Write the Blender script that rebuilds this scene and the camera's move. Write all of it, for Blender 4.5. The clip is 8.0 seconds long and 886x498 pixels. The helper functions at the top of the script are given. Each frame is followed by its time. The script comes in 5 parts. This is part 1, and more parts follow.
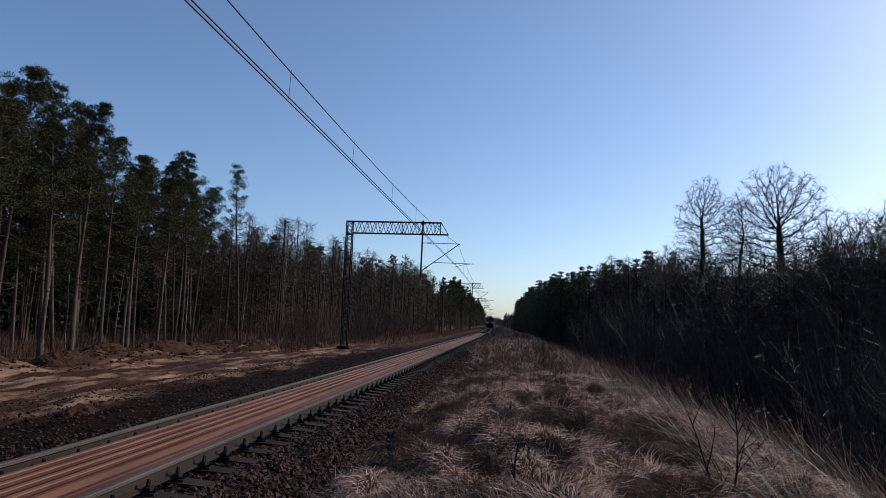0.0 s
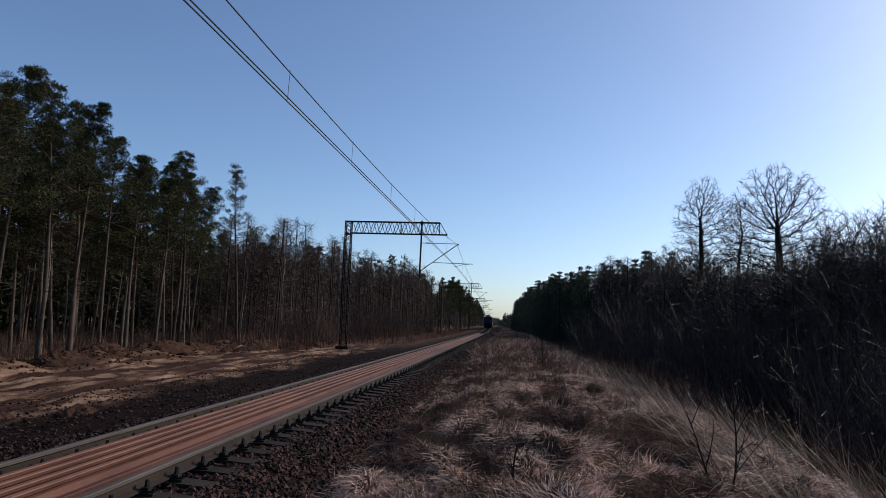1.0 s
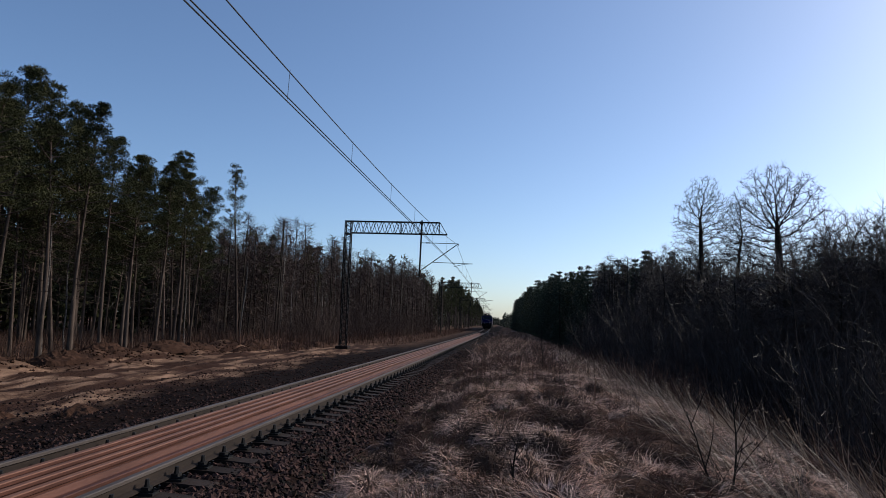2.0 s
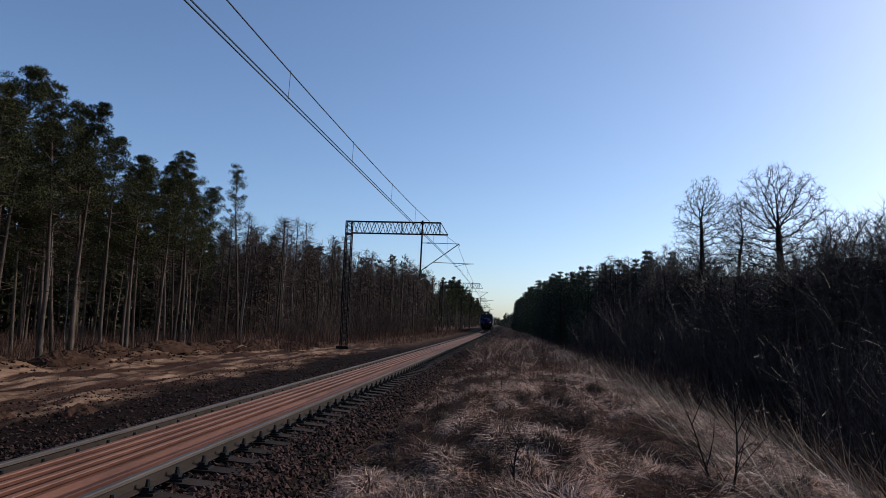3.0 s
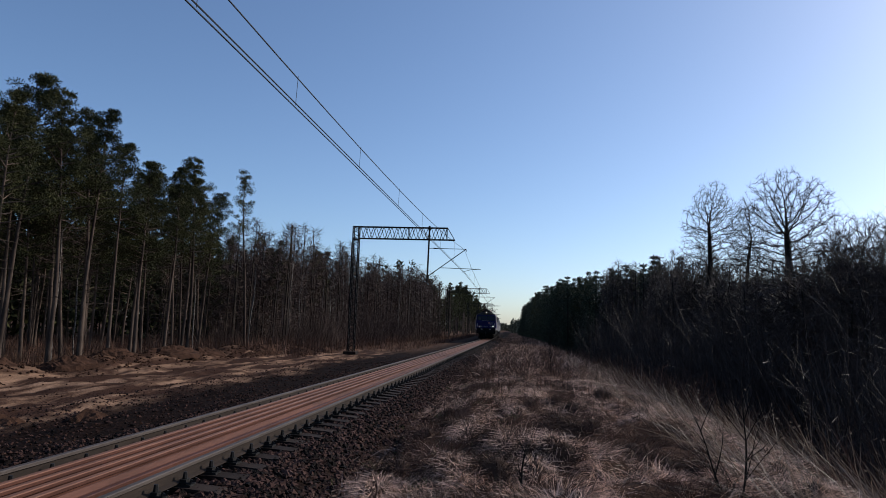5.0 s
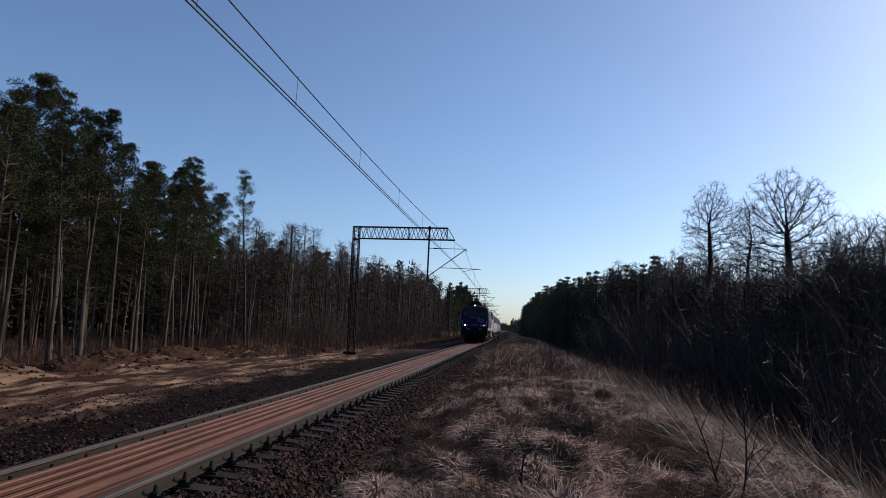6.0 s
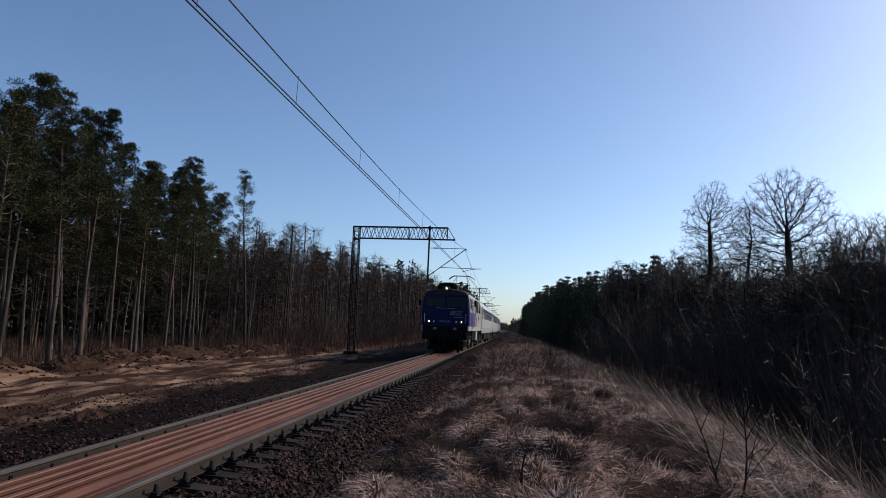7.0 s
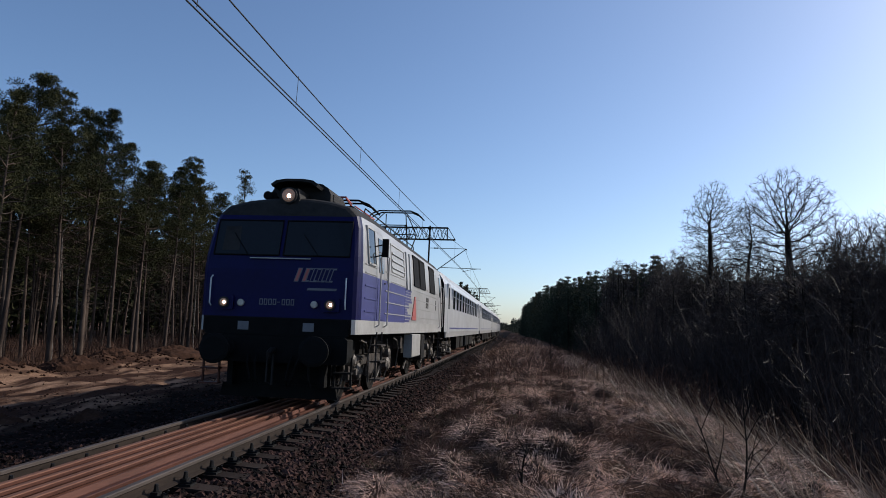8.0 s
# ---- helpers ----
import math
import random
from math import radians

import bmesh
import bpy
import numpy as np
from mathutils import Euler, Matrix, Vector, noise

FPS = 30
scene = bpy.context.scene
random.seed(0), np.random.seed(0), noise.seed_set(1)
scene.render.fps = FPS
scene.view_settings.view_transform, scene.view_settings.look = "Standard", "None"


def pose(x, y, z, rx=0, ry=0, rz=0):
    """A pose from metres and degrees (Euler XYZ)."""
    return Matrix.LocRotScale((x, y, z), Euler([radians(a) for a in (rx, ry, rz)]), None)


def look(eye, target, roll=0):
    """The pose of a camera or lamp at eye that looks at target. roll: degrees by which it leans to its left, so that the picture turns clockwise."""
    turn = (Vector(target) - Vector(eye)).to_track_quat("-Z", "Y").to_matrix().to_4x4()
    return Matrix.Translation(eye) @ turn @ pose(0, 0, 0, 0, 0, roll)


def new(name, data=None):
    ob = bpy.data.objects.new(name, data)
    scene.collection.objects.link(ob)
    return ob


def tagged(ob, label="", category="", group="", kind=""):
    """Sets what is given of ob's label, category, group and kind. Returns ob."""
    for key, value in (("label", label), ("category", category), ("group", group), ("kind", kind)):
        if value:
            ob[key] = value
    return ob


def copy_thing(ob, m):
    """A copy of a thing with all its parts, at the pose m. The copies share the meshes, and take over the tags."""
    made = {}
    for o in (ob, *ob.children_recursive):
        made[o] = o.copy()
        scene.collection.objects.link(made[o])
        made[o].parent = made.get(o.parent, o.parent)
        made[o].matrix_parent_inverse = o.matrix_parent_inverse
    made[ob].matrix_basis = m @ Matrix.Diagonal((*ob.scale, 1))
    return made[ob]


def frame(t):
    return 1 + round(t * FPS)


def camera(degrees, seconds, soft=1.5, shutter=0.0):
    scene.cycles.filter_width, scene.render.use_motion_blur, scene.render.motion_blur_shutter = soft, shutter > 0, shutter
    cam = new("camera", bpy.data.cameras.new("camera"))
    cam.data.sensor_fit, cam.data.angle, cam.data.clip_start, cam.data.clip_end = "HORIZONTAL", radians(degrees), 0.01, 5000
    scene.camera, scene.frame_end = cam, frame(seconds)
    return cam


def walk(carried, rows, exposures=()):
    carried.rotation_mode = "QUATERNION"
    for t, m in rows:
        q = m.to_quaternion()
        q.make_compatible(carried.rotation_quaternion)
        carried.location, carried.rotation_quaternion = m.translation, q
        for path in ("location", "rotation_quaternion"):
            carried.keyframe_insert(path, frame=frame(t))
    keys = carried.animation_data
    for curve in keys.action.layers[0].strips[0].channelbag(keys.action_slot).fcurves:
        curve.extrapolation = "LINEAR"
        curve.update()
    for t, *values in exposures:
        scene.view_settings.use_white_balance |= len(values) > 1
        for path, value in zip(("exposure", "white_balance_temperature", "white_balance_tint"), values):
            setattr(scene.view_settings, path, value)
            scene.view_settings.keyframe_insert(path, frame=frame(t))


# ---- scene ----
# The camera stands on the grassy bank beside the track; x right, y along the track, z above the rail heads.
EYE = (0.0, 0.0, 1.55)
FOCAL = 1213.2
YAW, PITCH, ROLL = 6.278, 6.48, 1.943


def aim(dx=0.0, dy=0.0):
    """The camera's pose, nudged by a small hand shake."""
    turn = pose(*EYE, 90 + PITCH + math.degrees(dy / FOCAL), 0, YAW + math.degrees(dx / FOCAL))
    return turn @ pose(0, 0, 0, 0, 0, ROLL)


cam = camera(65.74, 8.0, soft=0.9)
walk(cam, [
    (0.0, aim(-12, -8.5)), (0.5, aim(-14, -8.7)), (1.0, aim(-14, -8.3)), (1.5, aim(-14.7, -8.7)), (3.0, aim(-13, -8.5)),
    (3.2, aim(-13, -8.5)), (3.3, aim(-27, 7)), (3.4, aim(-8, 4)), (3.5, aim(-3.5, 3)), (3.6, aim(-4, -2.5)), (3.7, aim(8, -2.5)),
    (3.8, aim(3, 1.5)), (4.0, aim(-0.8, 0)), (4.5, aim(-0.5, 0.5)), (6.0, aim(0, 0.5)), (6.5, aim(-2.5, 0.3)), (7.0, aim(0.3, 0)),
    (7.5, aim(0.8, -0.7)), (8.0, aim(0.5, 0))],
    [(0.0, -0.1, 6500, 9.5), (8.0, -0.1, 6500, 9.5)])

# ---- light ----
SUN_AZ, SUN_EL = 56.0, 28.0      # degrees to the right of the track's direction, and above the horizon
world = bpy.data.worlds.new("sky")
scene.world = world
world.use_nodes = True
wn = world.node_tree.nodes
sky = wn.new("ShaderNodeTexSky")
sky.sky_type, sky.sun_disc = "NISHITA", False
sky.sun_elevation, sky.sun_rotation = radians(SUN_EL), radians(SUN_AZ)
sky.air_density, sky.dust_density, sky.ozone_density = 0.80, 1.0, 4.0
world.node_tree.links.new(sky.outputs[0], wn["Background"].inputs[0])
wn["Background"].inputs[1].default_value = 0.163
sun = new("sun", bpy.data.lights.new("sun", "SUN"))
sun.data.energy, sun.data.angle, sun.data.color = 3.8, radians(0.53), (1.0, 0.93, 0.83)
to_sun = Vector((math.sin(radians(SUN_AZ)) * math.cos(radians(SUN_EL)), math.cos(radians(SUN_AZ)) * math.cos(radians(SUN_EL)), math.sin(radians(SUN_EL))))
sun.matrix_world = look(to_sun * 100, (0, 0, 0))


# ---- materials ----
def mat(name, a, b=None, scale=5.0, rough=0.8, metal=0.0, bump=0.0, bump_scale=None, fine=None, stretch=(1, 1, 1), vary=0.0, island=0.0, spec=0.5, coat=0.0, thin=0.0):
    """A surface that drifts between the colours a and b, with fine relief; vary: between objects, island: between loose pieces."""
    m = bpy.data.materials.new(name)
    m.use_nodes = True
    n, l = m.node_tree.nodes, m.node_tree.links
    p = n["Principled BSDF"]
    b = b or tuple(c * 0.7 for c in a)
    co, mp = n.new("ShaderNodeTexCoord"), n.new("ShaderNodeMapping")
    mp.inputs["Scale"].default_value = stretch
    l.new(co.outputs["Object"], mp.inputs[0])
    big, small = n.new("ShaderNodeTexNoise"), n.new("ShaderNodeTexNoise")
    big.inputs["Scale"].default_value, big.inputs["Detail"].default_value = scale, 6
    small.inputs["Scale"].default_value, small.inputs["Detail"].default_value = fine or scale * 9, 4
    l.new(mp.outputs[0], big.inputs["Vector"]), l.new(mp.outputs[0], small.inputs["Vector"])
    add = n.new("ShaderNodeMath")
    add.operation = "MULTIPLY_ADD"
    add.inputs[1].default_value, add.inputs[2].default_value = 0.5, -0.25
    l.new(small.outputs["Fac"], add.inputs[0])
    tot = n.new("ShaderNodeMath")
    l.new(big.outputs["Fac"], tot.inputs[0]), l.new(add.outputs[0], tot.inputs[1])
    out = tot
    for amount, kind, socket in ((vary, "ShaderNodeObjectInfo", "Random"), (island, "ShaderNodeNewGeometry", "Random Per Island")):
        if amount:
            r, q = n.new(kind), n.new("ShaderNodeMath")
            q.operation = "MULTIPLY_ADD"
            q.inputs[1].default_value = amount
            l.new(r.outputs[socket], q.inputs[0]), l.new(out.outputs[0], q.inputs[2])
            h = n.new("ShaderNodeMath")
            h.operation, h.inputs[1].default_value = "SUBTRACT", amount / 2
            l.new(q.outputs[0], h.inputs[0])
            out = h
    ramp = n.new("ShaderNodeValToRGB")
    ramp.color_ramp.elements[0].position, ramp.color_ramp.elements[1].position = 0.3, 0.7
    ramp.color_ramp.elements[0].color, ramp.color_ramp.elements[1].color = (*b, 1), (*a, 1)
    l.new(out.outputs[0], ramp.inputs[0]), l.new(ramp.outputs[0], p.inputs["Base Color"])
    p.inputs["Roughness"].default_value, p.inputs["Metallic"].default_value = rough, metal
    p.inputs["Specular IOR Level"].default_value, p.inputs["Coat Weight"].default_value = spec, coat
    if bump:
        bn = n.new("ShaderNodeBump")
        bn.inputs["Strength"].default_value, bn.inputs["Distance"].default_value = 0.8, bump
        src = small
        if bump_scale:
            src = n.new("ShaderNodeTexNoise")
            src.inputs["Scale"].default_value, src.inputs["Detail"].default_value = bump_scale, 5
            l.new(mp.outputs[0], src.inputs["Vector"])
        l.new(src.outputs["Fac"], bn.inputs["Height"]), l.new(bn.outputs[0], p.inputs["Normal"])
    if thin:
        tr, both = n.new("ShaderNodeBsdfTranslucent"), n.new("ShaderNodeMixShader")
        both.inputs[0].default_value = thin
        l.new(ramp.outputs[0], tr.inputs["Color"])
        l.new(p.outputs[0], both.inputs[1]), l.new(tr.outputs[0], both.inputs[2])
        l.new(both.outputs[0], n["Material Output"].inputs["Surface"])
    return m


def glow(name, colour, strength):
    m = bpy.data.materials.new(name)
    m.use_nodes = True
    p = m.node_tree.nodes["Principled BSDF"]
    p.inputs["Base Color"].default_value = (*colour, 1)
    p.inputs["Emission Color"].default_value, p.inputs["Emission Strength"].default_value = (*colour, 1), strength
    p.inputs["Roughness"].default_value = 0.15
    return m


M_STEEL = mat("worn_steel", (0.09, 0.07, 0.06), (0.05, 0.037, 0.031), 3, 0.6, 0.1, 0.001, stretch=(3, 0.3, 3), spec=0.3)
M_RAILSIDE = mat("oiled_rail_side", (0.038, 0.026, 0.02), (0.019, 0.013, 0.0105), 4, 0.75, 0.2, 0.002, stretch=(2, 0.4, 2), spec=0.2)
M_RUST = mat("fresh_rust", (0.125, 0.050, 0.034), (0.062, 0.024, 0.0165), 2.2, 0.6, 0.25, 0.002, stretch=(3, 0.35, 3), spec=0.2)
# Paler copy of M_RUST that puts sunlight on the head tops into the colour.
M_RUST_TOP = mat("rust_sunlit_top", (0.24, 0.114, 0.071), (0.14, 0.063, 0.04), 2.2, 0.55, 0.2, 0.001, stretch=(3, 0.35, 3), spec=0.2)
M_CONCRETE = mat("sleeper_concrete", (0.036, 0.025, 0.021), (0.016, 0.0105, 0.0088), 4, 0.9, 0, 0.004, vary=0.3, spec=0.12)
M_IRON = mat("black_iron", (0.0122, 0.0106, 0.00979), (0.00612, 0.0053, 0.0049), 9, 0.65, 0.4, 0.003)
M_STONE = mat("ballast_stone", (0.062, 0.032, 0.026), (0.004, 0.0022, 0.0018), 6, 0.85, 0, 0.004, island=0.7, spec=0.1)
M_LATTICE = mat("weathered_lattice_paint", (0.022, 0.019, 0.019), (0.011, 0.0095, 0.0095), 5, 0.7, 0.0, 0.002, spec=0.1)
M_WIRE = mat("copper_wire", (0.014, 0.0125, 0.0125), None, 9, 0.7, 0.0, spec=0.1)
M_BARK = mat("pine_bark", (0.12, 0.088, 0.07), (0.04, 0.029, 0.024), 5, 0.95, 0, 0.02, 22, stretch=(1, 1, 0.25), vary=0.25, spec=0.1)
M_BIRCH = mat("birch_bark", (0.2, 0.175, 0.155), (0.05, 0.042, 0.037), 5, 0.85, 0, 0.006, stretch=(1, 1, 1.6), vary=0.2, spec=0.2)
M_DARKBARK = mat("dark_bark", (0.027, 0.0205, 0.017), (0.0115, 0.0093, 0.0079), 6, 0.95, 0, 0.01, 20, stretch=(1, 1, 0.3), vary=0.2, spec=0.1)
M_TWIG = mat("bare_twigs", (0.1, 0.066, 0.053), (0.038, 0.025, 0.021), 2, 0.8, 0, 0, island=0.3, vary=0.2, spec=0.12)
# Darker than M_TWIG: the thicket's shade side is put into the colour.
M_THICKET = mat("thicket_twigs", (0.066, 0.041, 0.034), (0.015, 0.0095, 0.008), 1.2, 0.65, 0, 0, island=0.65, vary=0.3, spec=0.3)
M_NEEDLE = mat("pine_needles", (0.068, 0.066, 0.027), (0.026, 0.029, 0.013), 0.7, 0.9, 0, 0, island=0.25, vary=0.3, spec=0.1)
M_SPRUCE = mat("spruce_needles", (0.024, 0.038, 0.02), (0.011, 0.0185, 0.0105), 0.7, 0.8, 0, 0, island=0.25, vary=0.3, spec=0.3)
M_STRAW = mat("dry_grass", (0.9, 0.6, 0.46), (0.075, 0.04, 0.029), 1.2, 0.6, 0, 0, island=0.8, thin=0.2)
M_REED = mat("bleached_stems", (0.36, 0.26, 0.19), (0.12, 0.08, 0.058), 1.5, 0.6, 0, 0, island=0.6, thin=0.2)
# Sedge brown darkened to stand for the shadow sides of the tussocks.
M_SHADED_SEDGE = mat("shaded_dead_sedge", (0.075, 0.046, 0.034), (0.024, 0.0145, 0.011), 2.0, 0.85, 0, 0, island=0.6, spec=0.08)
M_MOSS = mat("green_grass", (0.0952, 0.102, 0.0374), (0.0476, 0.051, 0.0204), 1.5, 0.8, 0, 0, island=0.5, spec=0.15)
M_BROWN = mat("brown_undergrowth", (0.135, 0.073, 0.053), (0.035, 0.019, 0.0145), 1.2, 0.8, 0, 0, island=0.6, thin=0.15, spec=0.15)
M_CLOD = mat("dark_earth", (0.064, 0.033, 0.0215), (0.02, 0.0108, 0.0078), 2.5, 0.95, 0, 0.03, 12, island=0.3, spec=0.05)
M_NAVY = mat("navy_blue_paint", (0.0045, 0.0042, 0.062), (0.0034, 0.003, 0.043), 1.2, 0.45, 0, 0.0, spec=0.14)
M_BLUE = mat("mid_blue_paint", (0.05, 0.055, 0.20), (0.04, 0.044, 0.155), 1.0, 0.45, 0, 0.0)
M_SILVER = mat("dusty_silver_paint", (0.399, 0.391, 0.383), (0.306, 0.293, 0.281), 0.8, 0.45, 0.1, 0.0, coat=0.1)
M_PALE = mat("pale_grey_paint", (0.4, 0.39, 0.37), (0.3, 0.285, 0.265), 1.5, 0.5, 0, 0)
M_ROOF = mat("sooty_grey_roof", (0.036, 0.0335, 0.032), (0.018, 0.0165, 0.016), 1.5, 0.8, 0.0, 0.003, spec=0.2)
M_UNDER = mat("grimy_running_gear", (0.014, 0.0115, 0.01), (0.007, 0.006, 0.0055), 5, 0.85, 0.0, 0.006, spec=0.15)
M_GREASE = mat("dusty_axlebox", (0.16, 0.137, 0.117), (0.05, 0.042, 0.035), 6, 0.6, 0.4, 0.004)
# Paler copy of M_UNDER that puts sunlight on the gear into the colour.
M_GEAR = mat("sunlit_brake_gear", (0.085, 0.07, 0.06), (0.022, 0.018, 0.016), 7, 0.8, 0.0, 0.004, spec=0.15)
M_BLACK = mat("black_rubber", (0.008, 0.008, 0.008), (0.005, 0.005, 0.005), 6, 0.85, spec=0.12)
M_RED = mat("red_paint", (0.46, 0.12, 0.105), (0.37, 0.09, 0.078), 3, 0.45)
M_WHITE = mat("white_paint", (0.72, 0.72, 0.72), (0.6, 0.6, 0.6), 3, 0.5)
M_COACH = mat("light_coach_paint", (0.561, 0.561, 0.57), (0.442, 0.442, 0.451), 0.9, 0.4, 0.05, 0, coat=0.2)
M_BAND = mat("grey_window_band", (0.30, 0.31, 0.34), (0.23, 0.24, 0.27), 1.2, 0.4, 0.05, 0)
M_GRILLE = mat("black_grille", (0.012, 0.012, 0.013), (0.007, 0.007, 0.008), 9, 0.8, 0.0, spec=0.08)
# Pale front markings, dimmed in colour for the shade on the front.
M_MARK = mat("shaded_pale_marking", (0.17, 0.17, 0.18), (0.12, 0.12, 0.13), 4, 0.6)
M_GLASS = mat("dark_train_glass", (0.013, 0.015, 0.018), (0.010, 0.011, 0.013), 2, 0.08, 0, 0, spec=0.25)
M_LAMP = glow("lit_headlamp", (1.0, 0.86, 0.70), 38.0)
M_LAMP_DIM = glow("warm_headlamp", (1.0, 0.74, 0.52), 40.0)
M_REFLECTOR = glow("glowing_reflector", (0.35, 0.20, 0.13), 0.15)
M_LENS = mat("lamp_glass", (0.45, 0.42, 0.38), (0.3, 0.28, 0.25), 8, 0.15, 0, 0)


def ground_material():
    """Dark old ballast, tracked sand, grass litter and forest floor, each in its own strip with ragged borders."""
    m = bpy.data.materials.new("trackside_ground")
    m.use_nodes = True
    n, l = m.node_tree.nodes, m.node_tree.links
    p = n["Principled BSDF"]
    p.inputs["Roughness"].default_value = 0.95
    p.inputs["Specular IOR Level"].default_value = 0.05
    co = n.new("ShaderNodeTexCoord")
    sep = n.new("ShaderNodeSeparateXYZ")
    l.new(co.outputs["Object"], sep.inputs[0])

    def noise_at(scale, detail=6, stretch=(1, 1, 1)):
        mp, t = n.new("ShaderNodeMapping"), n.new("ShaderNodeTexNoise")
        mp.inputs["Scale"].default_value = stretch
        t.inputs["Scale"].default_value, t.inputs["Detail"].default_value = scale, detail
        l.new(co.outputs["Object"], mp.inputs[0]), l.new(mp.outputs[0], t.inputs["Vector"])
        return t.outputs["Fac"]

    def math_node(op, a, b, c=None):
        q = n.new("ShaderNodeMath")
        q.operation = op
        for i, v in enumerate((a, b, c)):
            if v is None:
                continue
            if isinstance(v, (int, float)):
                q.inputs[i].default_value = v
            else:
                l.new(v, q.inputs[i])
        return q.outputs[0]

    def step(value, lo, hi):
        r = n.new("ShaderNodeMapRange")
        r.inputs["From Min"].default_value, r.inputs["From Max"].default_value = lo, hi
        l.new(value, r.inputs["Value"])
        return r.outputs["Result"]

    def mix(f, a, b):
        q = n.new("ShaderNodeMix")
        q.data_type = "RGBA"
        for i, v in ((0, f), (6, a), (7, b)):
            if isinstance(v, tuple):
                q.inputs[i].default_value = (*v, 1)
            else:
                l.new(v, q.inputs[i])
        return q.outputs[2]

    wob = math_node("MULTIPLY_ADD", noise_at(0.28, 8), 5.0, -2.5)
    x = math_node("ADD", sep.outputs["X"], wob)
    grain, patch = noise_at(14, 6), noise_at(1.1, 7)
    ruts = noise_at(1.0, 7, (1.6, 0.22, 1))
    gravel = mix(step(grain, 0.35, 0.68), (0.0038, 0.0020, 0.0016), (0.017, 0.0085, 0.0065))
    sand = mix(step(ruts, 0.45, 0.64), (0.042, 0.021, 0.0145), (0.33, 0.20, 0.13))
    sand = mix(step(patch, 0.50, 0.66), sand, (0.06, 0.03, 0.02))
    litter = mix(step(patch, 0.35, 0.65), (0.0446, 0.0234, 0.0156), (0.105, 0.0585, 0.037))
    # Turf kept dark so the gaps between the blades read as shade.
    turf = mix(step(patch, 0.35, 0.65), (0.025, 0.0135, 0.0098), (0.085, 0.047, 0.033))
    c = mix(step(x, -18.4, -16.6), litter, sand)
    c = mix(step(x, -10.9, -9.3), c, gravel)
    c = mix(step(sep.outputs["X"], -2.5, -2.1), c, turf)
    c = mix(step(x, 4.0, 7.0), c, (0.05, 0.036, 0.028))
    c = mix(step(math_node("ADD", sep.outputs["Y"], math_node("MULTIPLY", sep.outputs["X"], 0.6)), 46, 58), c,
            mix(step(sep.outputs["X"], -9.5, -6.5), litter, mix(step(sep.outputs["X"], -2.5, -2.1), gravel, turf)))
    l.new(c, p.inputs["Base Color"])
    bn = n.new("ShaderNodeBump")
    bn.inputs["Strength"].default_value, bn.inputs["Distance"].default_value = 0.9, 0.06
    l.new(math_node("ADD", grain, math_node("MULTIPLY", patch, 2.0)), bn.inputs["Height"])
    l.new(bn.outputs[0], p.inputs["Normal"])
    return m


M_GROUND = ground_material()


